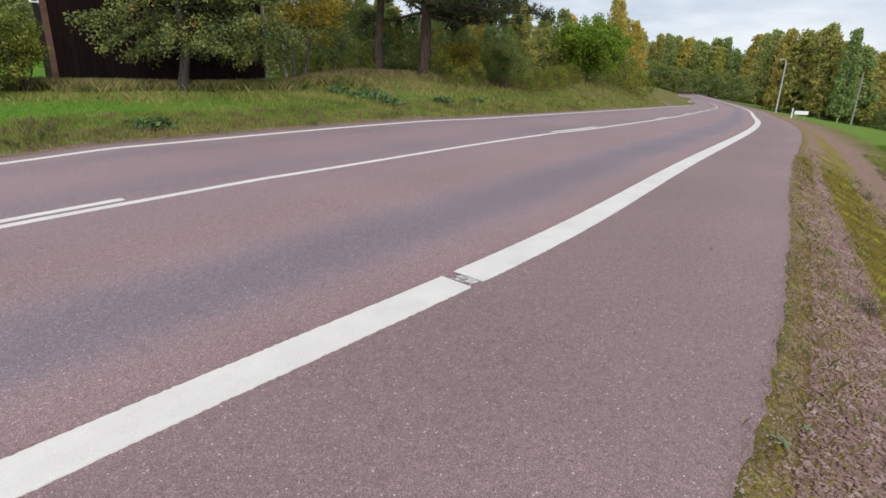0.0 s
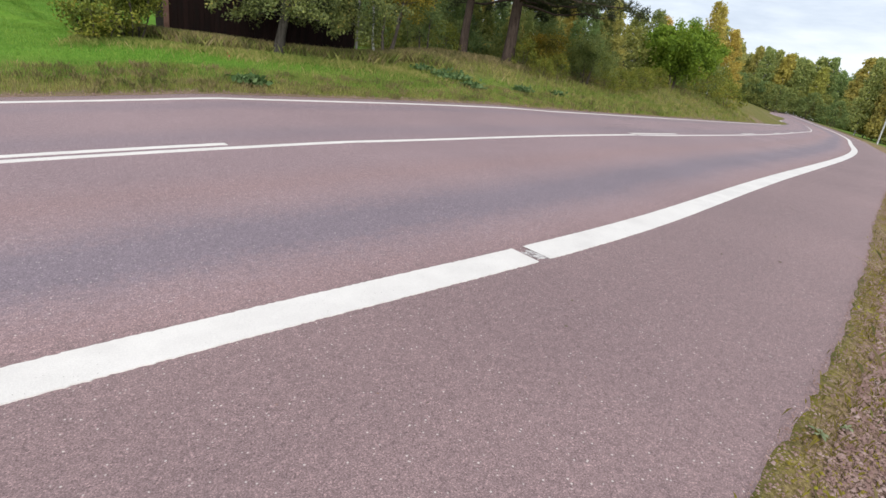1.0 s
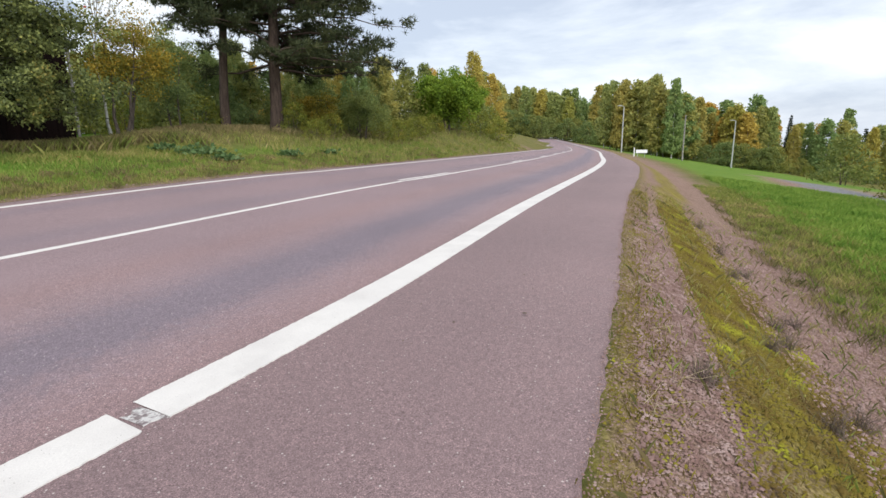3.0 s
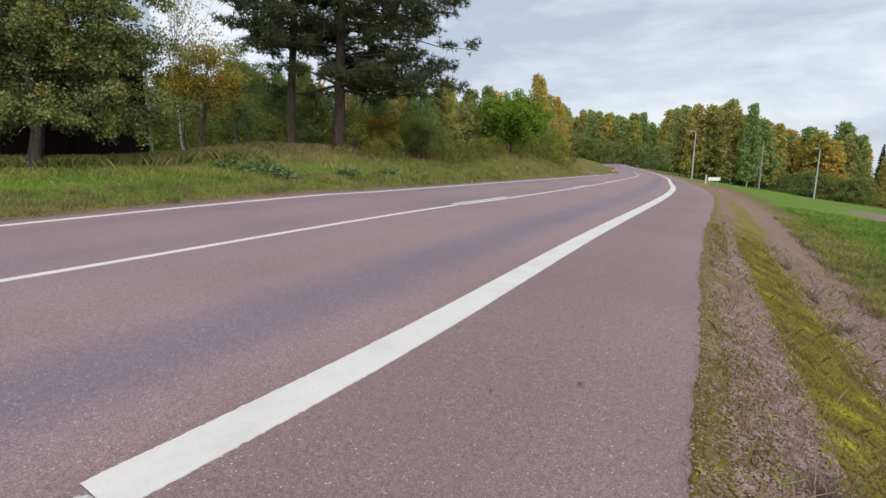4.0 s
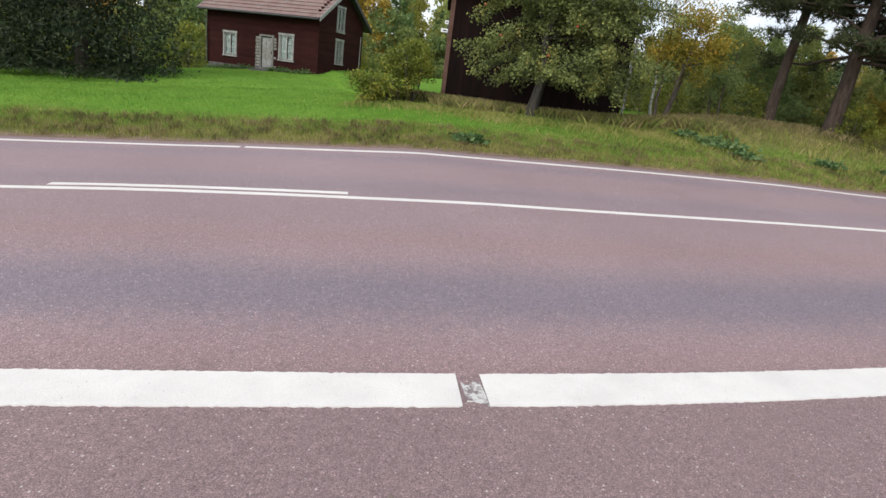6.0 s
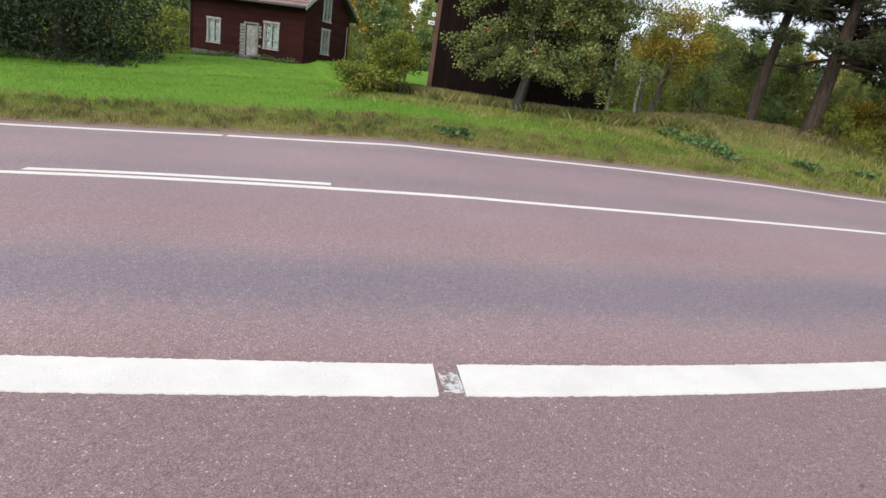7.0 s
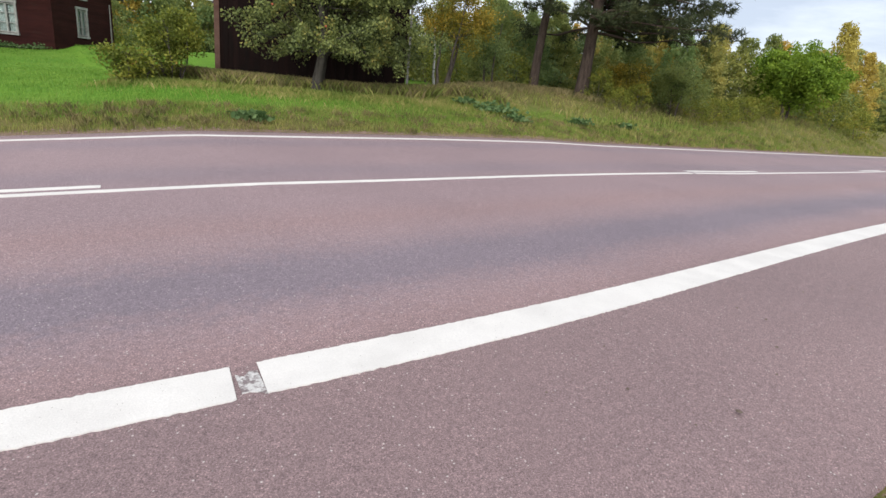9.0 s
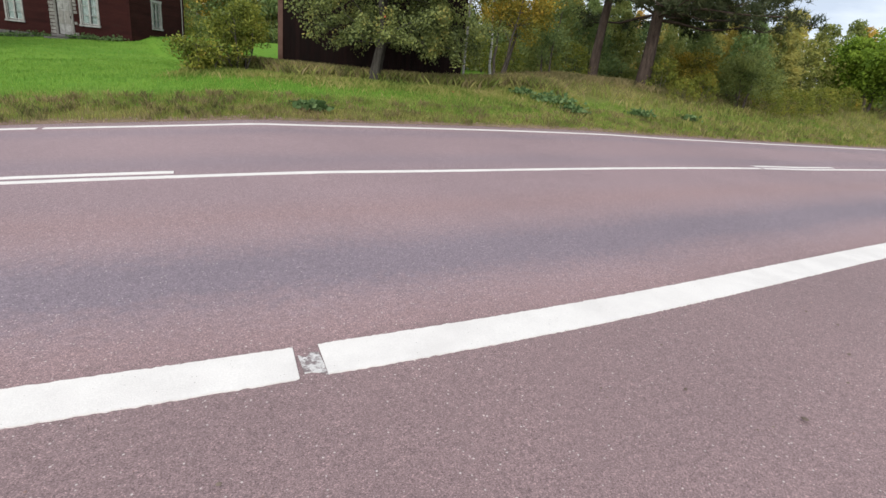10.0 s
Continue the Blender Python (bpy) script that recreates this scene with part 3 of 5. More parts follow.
build_ground()
build_road()
GAP0, GAP1 = -1.40, -1.288
marking("edge_line_near", [stripe(-30, GAP0, -3.73, -3.50, 0.018, -0.015), stripe(GAP1, 12, -3.73, -3.50, 0.018, -0.012), stripe(12, 203, -3.73, -3.50, 0.4, -0.012)],
        "broad white painted edge line with ragged sides")
marking("worn_patch", [stripe(GAP0 + 0.01, GAP1 - 0.01, -3.70, -3.56, 0.02, 0.0, 0.012, 0.003)], "worn white paint remains on the asphalt", WORN)
marking("edge_line_far", [stripe(-60, -4.09, 3.25, 3.39, 0.3), stripe(-4.02, 12, 3.25, 3.39, 0.1), stripe(12, 203, 3.25, 3.39, 0.4)], "white painted edge line along the far lane")
marking("centre_line", [stripe(-60, 8.17, -0.26, -0.16, 0.1), stripe(8.25, 110, -0.26, -0.16, 0.2)], "thin solid white centre line")
marking("centre_dashes", [stripe(s, s + 3.1, -0.06, 0.04, 0.1) for s in (-29, -17, -5.1, 8.28, 20.3, 32.3, 44.3, 56.3, 68.3)], "broken white line beside the centre line")


# ---------------------------------------------------------------- plants
def rand_dirs(rng, n):
    d = rng.normal(size=(n, 3))
    return d / np.linalg.norm(d, axis=1, keepdims=True)


def leaves_mesh(name, c, size, rng, material, slim=0.55, flat=0.0):
    """One bent rhombus a leaf at the centres c."""
    n = len(c)
    a, b = rand_dirs(rng, n), rand_dirs(rng, n)
    a[:, 2] = a[:, 2] * (1 - flat) - 0.25
    a /= np.linalg.norm(a, axis=1, keepdims=True)
    b = np.cross(a, b)
    b /= np.linalg.norm(b, axis=1, keepdims=True) + 1e-9
    nn = np.cross(a, b)
    s = (size * rng.uniform(0.6, 1.3, n))[:, None]
    V = np.stack([c - a * s * 0.5, c + b * s * slim * 0.5 + nn * s * 0.08, c + a * s * 0.5, c - b * s * slim * 0.5 + nn * s * 0.08], 1).reshape(-1, 3)
    F = np.arange(4 * n).reshape(-1, 4)
    return array_mesh(name, V, F, material)


def bent(p0, p1, rng, bend=0.12, n=5, sag=0.0):
    p0, p1 = Vector(p0), Vector(p1)
    L = (p1 - p0).length
    off = Vector(rng.normal(0, bend * L, 3))
    pts = []
    for i in range(n):
        t = i / (n - 1)
        pts.append(p0.lerp(p1, t) + off * (4 * t * (1 - t) * 0.5) + Vector((0, 0, -sag * L * t * t)) + Vector(rng.normal(0, 0.012 * L, 3)) * (0 < t < 1))
    return pts


def broad_tree(name, seed, height, radius, base, trunk_r, clumps, per_clump, leaf, leaf_mat, bark, stems=1, clump_r=0.5, lean=(0, 0), hollow=0.55, squash=1.0, bare=0, slim=0.55, every=2, wood=False, lumpy=0.38, skirt=0.0, twig=0.30, spray=1.0):
    """Trunk, limbs that reach for the leaf clumps, and a crown with an uneven outline."""
    rng = np.random.RandomState(seed)
    root = new(name)
    mid = np.array([lean[0], lean[1], (base + height) / 2])
    half = np.array([radius, radius * squash, (height - base) / 2])
    d = rand_dirs(rng, clumps)
    lump = 0.80 + lumpy * np.sin(d[:, 0] * 4.1 + seed) * np.cos(d[:, 1] * 3.3 + d[:, 2] * 2.7 + seed * 2)
    r = rng.uniform(hollow**2, 1, clumps) ** 0.5 * lump
    C = mid + d * r[:, None] * half
    if skirt:
        # sprays that hang low round the crown's foot
        k = int(clumps * skirt)
        a, q = rng.uniform(0, 2 * pi, k), radius * rng.uniform(0.3, 0.98, k)
        C[:k] = np.stack([mid[0] + np.cos(a) * q, mid[1] + np.sin(a) * q * squash, base + rng.uniform(0, 1.1, k)], 1)
    if wood:
        # closed crown, widest low down and drawn to a tip
        zf = (np.arange(clumps) + rng.uniform(0, 1, clumps)) / clumps
        zf = 0.97 * (0.55 * zf + 0.45 * zf**1.6)
        wide = radius * 1.3 * np.minimum(1, 0.65 + 1.6 * zf) * (1 - zf) ** 0.6 + 0.08
        az = rng.uniform(0, 2 * pi, clumps)
        rr = wide * (0.92 + 0.12 * np.sin(2 * az + 9 * zf + seed) * np.cos(3 * az - 7 * zf)) * rng.uniform(0.25, 1, clumps) ** 0.5
        C = np.stack([mid[0] * zf + rr * np.cos(az), mid[1] * zf + rr * np.sin(az), base + clump_r * 0.5 + (height - base) * zf], 1)
    trunks, limbs = [], []
    for k in range(stems):
        a = 2 * pi * k / max(stems, 1) + seed
        sp = 0.16 * (stems > 1) * (1 + trunk_r * 3)
        foot = Vector((cos(a) * sp, sin(a) * sp, -0.15))
        top = Vector((lean[0] * 0.8 + cos(a) * sp * 3, lean[1] * 0.8 + sin(a) * sp * 3, base + (height - base) * 0.72))
        pts = bent(foot, top, rng, 0.06, 8)
        rr = trunk_r * (0.75 + 0.35 * rng.rand()) if stems > 1 else trunk_r
        trunks.append((pts, [rr * 1.35] + [rr * (1 - 0.12 * i) for i in range(1, 8)]))
    for i in range(clumps):
        if i % every and clumps > 40:
            continue
        pts = trunks[i % stems][0]
        z = C[i][2] + rng.uniform(-0.5, 0.5) - 0.5 * np.hypot(C[i][0] - mid[0], C[i][1] - mid[1])
        j = int(np.argmin([abs(q.z - max(z, base * 0.8 + 0.1)) for q in pts]))
        run = bent(pts[max(j, 2)], C[i], rng, 0.14, 5, 0.02)
        r0 = max(0.010, trunk_r * (twig - 0.6 * twig * j / 7))
        limbs.append((run, [r0 * (1 - 0.19 * m) for m in range(5)]))
    for i in range(bare):
        q = trunks[i % stems][0][5 + i % 3]
        t = Vector((q.x + rng.normal(0, radius * 0.6), q.y + rng.normal(0, radius * 0.5), height * rng.uniform(0.9, 1.2)))
        limbs.append((bent(q, t, rng, 0.1, 6), [0.02 * (1 - 0.15 * m) for m in range(6)]))
    for run in trunks:
        part("trunk", tubes_mesh("trunk", [run], bark, 8), root)
    tagged(part("branchwork", tubes_mesh("branchwork", limbs, bark, 5), root), kind="stuff")
    if per_clump:
        n = clumps * per_clump
        big = np.repeat(rng.uniform(0.65, 1.3, clumps), per_clump)
        cc = np.repeat(C, per_clump, 0) + rand_dirs(rng, n) * (rng.uniform(0.02, 1, n) ** 0.45 * 1.55 * clump_r * big)[:, None] * np.array([1, 1, 0.75])
        if not wood:
            # clumps drawn out into sprays that point outwards
            ax = (C - mid) / (np.linalg.norm(C - mid, axis=1, keepdims=True) + 1e-6) + rng.normal(0, 0.45, (clumps, 3))
            cc += np.repeat(ax, per_clump, 0) * (rng.uniform(-1, 1, n) * clump_r * spray)[:, None]
        cc[:, 2] = np.maximum(cc[:, 2], 0.12)
        part("crown", leaves_mesh("crown", cc, leaf, rng, leaf_mat, slim), root)
    return root


def needle_tufts(c, axis, rng, per, length, width):
    n = len(c) * per
    cc = np.repeat(c, per, 0)
    d = np.repeat(axis, per, 0) * 0.7 + rand_dirs(rng, n)
    d /= np.linalg.norm(d, axis=1, keepdims=True)
    b = np.cross(d, rand_dirs(rng, n))
    b /= np.linalg.norm(b, axis=1, keepdims=True) + 1e-9
    L = (length * rng.uniform(0.6, 1.25, n))[:, None]
    W = np.broadcast_to(np.asarray(width, float), (n,))[:, None]
    V = np.stack([cc - b * W / 2, cc + b * W / 2, cc + d * L], 1).reshape(-1, 3)
    return V, np.arange(3 * n).reshape(-1, 3)


def pine(name, seed, height, trunk_r, limbs, reach, low, tufts, lean=(0.0, 0.0), side=(0, 0), per=12, length=0.26, width=0.030):
    rng = np.random.RandomState(seed)
    root = new(name)
    top = Vector((lean[0], lean[1], height))
    tr = [Vector((0, 0, -0.2)).lerp(top, i / 11) + Vector((0.05 * sin(i * 1.3 + seed), 0.05 * cos(i * 1.1), 0)) for i in range(12)]
    part("trunk", tubes_mesh("trunk", [(tr, [trunk_r * 1.2] + [trunk_r * (1 - 0.078 * i) for i in range(1, 12)])], PINEBARK, 10), root)
    runs, C, A = [], [], []
    for k in range(limbs):
        f = rng.uniform(0, 1) ** 1.25
        z = low + (height - low) * f
        p = tr[0].lerp(tr[-1], min(z / height, 1))
        a = rng.uniform(0, 2 * pi)
        L = reach * (0.35 + 0.65 * (1 - f) ** 0.7) * rng.uniform(0.55, 1.1)
        dx, dy = cos(a) * L + side[0] * (1 - f) * rng.uniform(0, 1), sin(a) * L + side[1] * (1 - f) * rng.uniform(0, 1)
        rise = L * (0.25 * f + rng.uniform(-0.20, 0.16))
        tip = Vector((p.x + dx, p.y + dy, max(z + rise, 1.0)))
        run = bent(p, tip, rng, 0.14, 7)
        r0 = trunk_r * (0.24 - 0.12 * f)
        runs.append((run, [r0 * (1 - 0.14 * m) for m in range(7)]))
        Lr = min((tip - p).length, 3.4)
        for q in range(5):
            s0 = run[2 + q]
            out = (tip - p).normalized()
            sidev = Vector((-out.y, out.x, 0)) * rng.choice((-1, 1))
            e = s0 + (out * rng.uniform(0.2, 0.6) + sidev * rng.uniform(0.4, 1.0) + Vector((0, 0, rng.uniform(-0.1, 0.35)))) * Lr * 0.28
            runs.append((bent(s0, e, rng, 0.1, 4), [0.022, 0.018, 0.013, 0.008]))
            ax = np.array((e - s0).normalized())
            m = tufts // 5
            t = rng.uniform(0.25, 1.15, m)[:, None]
            C.append(np.array(s0) + t * np.array(e - s0) + rng.normal(0, 0.20, (m, 3)) * [1, 1, 0.6])
            A.append(np.tile(ax * 0.8 + np.array([0, 0, 0.5]), (m, 1)))
    tagged(part("branchwork", tubes_mesh("branchwork", runs, PINEBARK, 5), root), kind="stuff")
    V, F = needle_tufts(np.concatenate(C), np.concatenate(A), rng, per, length, width)
    part("crown", array_mesh("crown", V, F, NEEDLE), root)
    return root


def spruce(name, seed, height, radius, levels, arms, needles, size, mat):
    rng = np.random.RandomState(seed)
    root = new(name)
    part("trunk", tubes_mesh("trunk", [([Vector((0, 0, -0.2)), Vector((0, 0, height * 0.5)), Vector((0, 0, height))], [radius * 0.055, radius * 0.035, 0.01])], BARK, 7), root)
    C, A, S = [], [], []
    for k in range(levels):
        f = k / levels
        z = 0.25 + (height - 0.4) * f
        R = radius * (1 - f) ** 0.85 * rng.uniform(0.85, 1.1) + 0.12
        for j in range(arms):
            a = rng.uniform(0, 2 * pi)
            L = R * rng.uniform(0.7, 1.08)
            t = rng.uniform(0.12, 1, needles)
            sx = rng.normal(0, 0.10 * L, needles)
            droop = -0.34 * L * t + 0.12 * L * t**3 + rng.normal(0, 0.05 * L + 0.04, needles)
            x, y = np.cos(a) * L * t - np.sin(a) * sx, np.sin(a) * L * t + np.cos(a) * sx
            C.append(np.stack([x, y, np.maximum(z + droop, 0.15)], 1))
            A.append(np.tile([cos(a), sin(a), -0.5], (needles, 1)))
            S.append(np.full(needles * 2, size * (0.3 + 0.7 * (1 - f))))
    S = np.concatenate(S)
    V, F = needle_tufts(np.concatenate(C), np.concatenate(A), rng, 2, S, S * 0.42)
    part("crown", array_mesh("crown", V, F, mat), root)
    return root


def put(ob, x, y, label="", category="", group="", turn=0.0, down=0.0):
    ob.matrix_basis = pose(x, y, stand(x, y, down), 0, 0, turn)
    return tagged(ob, label, category, group)


# near trees across the road
put(broad_tree("apple_tree", 11, 6.3, 3.0, 1.0, 0.16, 380, 170, 0.084, LEAF_APPLE, APPLEBARK, 2, 0.17, (0.75, -0.2), 0.4, 0.75, 14, 0.62, every=5, lumpy=0.42, skirt=0.2, twig=0.17, spray=1.6), -1.22, 16.9,
    "old spreading apple tree, leaves turning yellow-green, before the barn", "apple tree")
put(broad_tree("fruit_tree", 5, 4.3, 1.85, 1.0, 0.07, 90, 130, 0.085, LEAF_YELLOW, BARK, 3, 0.26, (0.5, 0), 0.3, 0.9), 2.97, 20.75,
    "small crooked tree with yellow autumn leaves beside the barn", "tree")
put(broad_tree("bare_birch", 8, 7.0, 1.5, 3.4, 0.06, 60, 12, 0.10, LEAF_YELLOW, BIRCH, 1, 0.3, (0.2, 0), 0.4, 1.0, 16), 3.1, 23.6,
    "slender birch that has shed most of its leaves", "birch tree")
put(broad_tree("sapling", 21, 4.0, 1.15, 0.5, 0.05, 60, 150, 0.085, LEAF_GREEN, BARK, 2, 0.24), 5.5, 24.2, "dense green sapling in long grass", "sapling")
put(broad_tree("shrub", 31, 2.0, 0.85, 0.2, 0.03, 70, 120, 0.075, LEAF_BUSH, BARK, 5, 0.15, spray=0.6), -4.9, 16.1, "leafy yellow-green shrub by the barn corner", "shrub")
put(broad_tree("shrub", 33, 0.9, 0.6, 0.1, 0.02, 26, 90, 0.09, LEAF_BUSH, BARK, 4, 0.18), -5.5, 15.0, "low yellow-green shrub in tall grass", "shrub")
apple_mesh = bmesh.new()
bmesh.ops.create_icosphere(apple_mesh, subdivisions=2, radius=0.034)
for v in apple_mesh.verts:
    v.co.z *= 0.88 - 0.25 * math.exp(-(v.co.xy.length / 0.012) ** 2)
apple_data = bpy.data.meshes.new("apple")
apple_mesh.to_mesh(apple_data)
apple_mesh.free()
apple_data.materials.append(APPLE)
apple_rng = np.random.RandomState(9)
apple_home = bpy.data.objects["apple_tree"]
for k in range(7):
    part("apple", apple_data, apple_home, "red apple" if k == 0 else "", pose(0.75 + apple_rng.uniform(-2.3, 2.3), -1.75 + apple_rng.uniform(-0.35, 0.4), apple_rng.uniform(1.5, 4.2)))
for k in range(6):
    px, py = -1.2 + apple_rng.uniform(-2.2, 2.8), 15.0 + apple_rng.uniform(-1.0, 1.1)
    tagged(part("apple", apple_data, None, "", pose(px, py, stand(px, py) + 0.028, apple_rng.uniform(0, 180))), "fallen red apple in the grass", "apple", "fallen apples")
P1, P2 = (8.2, 26.36), (10.05, 24.85)
put(pine("pine_tree", 3, 17.8, 0.22, 84, 3.7, 4.9, 110, (0.9, 0.3), (-0.9, 0), 10, 0.27, 0.040), *P1, "tall pine with a bare reddish lower trunk", "pine tree")
put(pine("pine_tree", 14, 17.2, 0.29, 140, 4.7, 3.0, 130, (0.8, 0.2), (3.6, 0.3), 10, 0.27, 0.040), *P2, "broad old pine with low spreading boughs", "pine tree")
put(broad_tree("shrub", 35, 2.6, 1.7, 0.2, 0.04, 90, 110, 0.10, LEAF_GREEN, BARK, 4, 0.24), 15.6, 26.2, "rounded green shrub at the foot of the pines", "shrub")
put(broad_tree("shrub", 37, 2.1, 1.3, 0.2, 0.04, 70, 110, 0.09, LEAF_YELLOW, BARK, 4, 0.22), 13.1, 26.4, "yellow-green shrub in dry grass under the pines", "shrub")
put(spruce("spruce_tree", 6, 15.0, 4.9, 50, 12, 66, 0.21, SPRUCE), -19.4, 18.6, "large dark spruce with boughs down to the lawn", "spruce tree")
put(spruce("spruce_tree", 16, 12.0, 3.6, 42, 11, 50, 0.21, SPRUCE), -25.4, 18.9, "dark spruce beside a larger one", "spruce tree")
put(broad_tree("maple_tree", 41, 5.0, 3.6, 0.3, 0.12, 190, 150, 0.20, LEAF_LIME, BARK, 2, 0.34, hollow=0.3, lumpy=0.2), 28.2, 33.9, "round bright green tree on the bank", "tree")

# background wood: a few kinds, copied
KINDS = {
    "birch_green": broad_tree("birch_tree", 51, 15, 3.3, 1.0, 0.13, 150, 25, 0.66, LEAF_WOOD, BIRCH, 1, 0.66, (0.3, 0), 0.2, every=9, wood=True, slim=0.7),
    "birch_slim": broad_tree("birch_tree", 52, 16, 2.8, 1.4, 0.12, 150, 25, 0.66, LEAF_WOOD, BIRCH, 1, 0.62, (-0.3, 0.2), 0.2, every=9, wood=True, slim=0.7),
    "birch_gold": broad_tree("birch_tree", 53, 14, 3.1, 0.8, 0.12, 150, 25, 0.66, LEAF_GOLD, BIRCH, 1, 0.64, (0.2, 0.2), 0.2, every=9, wood=True, slim=0.7),
    "young_birch": broad_tree("birch_tree", 59, 13, 2.6, 0.5, 0.11, 150, 46, 0.36, LEAF_GOLD, BIRCH, 1, 0.52, (0.2, 0.1), 0.2, every=6, wood=True, slim=0.65),
    "aspen": broad_tree("aspen_tree", 54, 12, 3.0, 0.3, 0.13, 150, 46, 0.36, LEAF_WOOD, BARK, 1, 0.55, (0, 0), 0.2, every=6, wood=True, slim=0.65),
    "alder": broad_tree("alder_tree", 55, 10, 3.0, 0.2, 0.12, 150, 46, 0.33, LEAF_GREEN, BARK, 2, 0.54, (0, 0), 0.2, every=6, wood=True, slim=0.65),
    "spruce_far": spruce("spruce_tree", 56, 14, 2.7, 26, 9, 9, 1.0, SPRUCE),
    "bush": broad_tree("willow_bush", 57, 4.0, 2.2, 0.15, 0.05, 80, 28, 0.26, LEAF_GREEN, BARK, 3, 0.36, every=6, wood=True),
    "thicket": broad_tree("thicket_bush", 58, 2.6, 1.7, 0.1, 0.04, 70, 34, 0.15, LEAF_BUSH, BARK, 3, 0.28, every=6, wood=True),
}
WORDS = {"young_birch": "young birch with bright yellow leaves", "birch_green": "birch with green and yellowing leaves", "birch_slim": "tall slim birch with pale trunk", "birch_gold": "birch in golden autumn leaf",
         "aspen": "bushy tree with leaves turning yellow", "alder": "dense dark green tree at the wood's edge", "spruce_far": "narrow dark spruce in the wood",
         "bush": "dense dark green willow bush", "thicket": "tangled yellow-green roadside bush"}
used = set()


def plant(kind, x, y, scale, turn, group):
    ob = KINDS[kind]
    m = pose(x, y, stand(x, y, 0.05), 0, 0, turn)
    slim = 1.0 if kind in ("bush", "thicket") else 0.72 + 0.38 * (0.5 + 0.5 * sin(turn * 7.3))
    if kind not in used:
        used.add(kind)
        ob.matrix_basis = m @ Matrix.Diagonal((scale * slim, scale * slim, scale, 1))
    else:
        ob = copy_thing(ob, m)
        ob.scale = (scale * slim, scale * slim, scale)
    return tagged(ob, WORDS[kind], "bush" if kind in ("bush", "thicket") else "tree", group)


def stand_of_trees(rng, n, az, dist, kinds, lo, hi, group):
    for k in range(n):
        a = radians(az[0] + (az[1] - az[0]) * (k + rng.uniform(0.1, 0.9)) / n)
        d = rng.uniform(*dist)
        plant(kinds[rng.randint(len(kinds))], 0.2 + sin(a) * d, cos(a) * d, rng.uniform(lo, hi), rng.uniform(0, 360), group)


rng = np.random.RandomState(77)
stand_of_trees(rng, 26, (-60.1, -5.1), (51.3, 60.8), ("aspen", "young_birch", "aspen", "alder", "young_birch"), 0.66, 0.9, "trees behind the cottage")
stand_of_trees(rng, 18, (-62.1, -4.1), (62.7, 76), ("birch_green", "birch_gold", "spruce_far", "birch_slim"), 0.75, 0.98, "trees behind the cottage")
stand_of_trees(rng, 13, (-6.2, 11.6), (38, 49.4), ("aspen", "young_birch", "alder"), 0.34, 0.48, "young trees behind the barn")
stand_of_trees(rng, 18, (7.4, 33.7), (34.2, 43.7), ("alder", "aspen", "aspen", "young_birch"), 0.34, 0.48, "trees behind the pines")
stand_of_trees(rng, 14, (6.3, 35.9), (45.6, 58.9), ("alder", "aspen", "young_birch"), 0.46, 0.64, "trees behind the pines")
stand_of_trees(rng, 10, (36.9, 45), (60.8, 81.7), ("young_birch", "aspen", "young_birch", "alder"), 0.55, 0.75, "trees along the road")
stand_of_trees(rng, 30, (45, 57.4), (178.6, 213.8), ("birch_green", "birch_slim", "birch_green", "birch_gold"), 0.92, 1.15, "far wood at the road's end")
stand_of_trees(rng, 16, (55.8, 63.6), (117.8, 134.9), ("birch_green", "birch_slim", "birch_slim", "birch_green"), 0.86, 1.02, "birches beyond the lamp")
stand_of_trees(rng, 16, (61.5, 70.9), (131.1, 142.5), ("birch_green", "birch_gold", "birch_slim"), 0.7, 0.95, "wood beyond the field")
stand_of_trees(rng, 12, (61.5, 70.9), (144.4, 163.4), ("birch_green", "birch_gold", "spruce_far", "birch_slim"), 0.9, 1.1, "wood beyond the field")
stand_of_trees(rng, 34, (69.9, 101), (131.1, 144.4), ("birch_green", "birch_gold", "birch_slim", "birch_green"), 0.55, 0.8, "wood beyond the field")
stand_of_trees(rng, 26, (69.9, 103), (146.3, 167.2), ("birch_green", "birch_gold", "spruce_far", "birch_slim"), 0.75, 1.0, "wood beyond the field")
stand_of_trees(rng, 22, (-60.1, -2), (41.8, 51.3), ("bush", "thicket", "bush"), 0.7, 1.2, "undergrowth behind the cottage")
stand_of_trees(rng, 16, (-4.1, 16.9), (26.6, 38), ("bush", "thicket"), 0.5, 0.8, "undergrowth behind the barn")
stand_of_trees(rng, 16, (12.6, 46), (53.2, 68.4), ("bush", "thicket"), 0.7, 1.1, "undergrowth behind the pines")
stand_of_trees(rng, 30, (44.6, 58.4), (163.4, 178.6), ("bush",), 1.2, 1.8, "undergrowth at the far wood")
stand_of_trees(rng, 34, (57.4, 99), (121.6, 133), ("bush", "thicket", "bush"), 0.6, 0.95, "undergrowth at the wood's edge")
stand_of_trees(rng, 10, (66.2, 71.4), (115.9, 119.7), ("bush",), 0.95, 1.25, "willow hedge beyond the lot")
stand_of_trees(rng, 26, (-60.1, 0.1), (47.5, 57), ("bush", "bush", "thicket"), 1.0, 1.5, "undergrowth behind the cottage")
stand_of_trees(rng, 12, (0.1, 35.9), (41.8, 53.2), ("bush",), 0.9, 1.2, "undergrowth behind the pines")
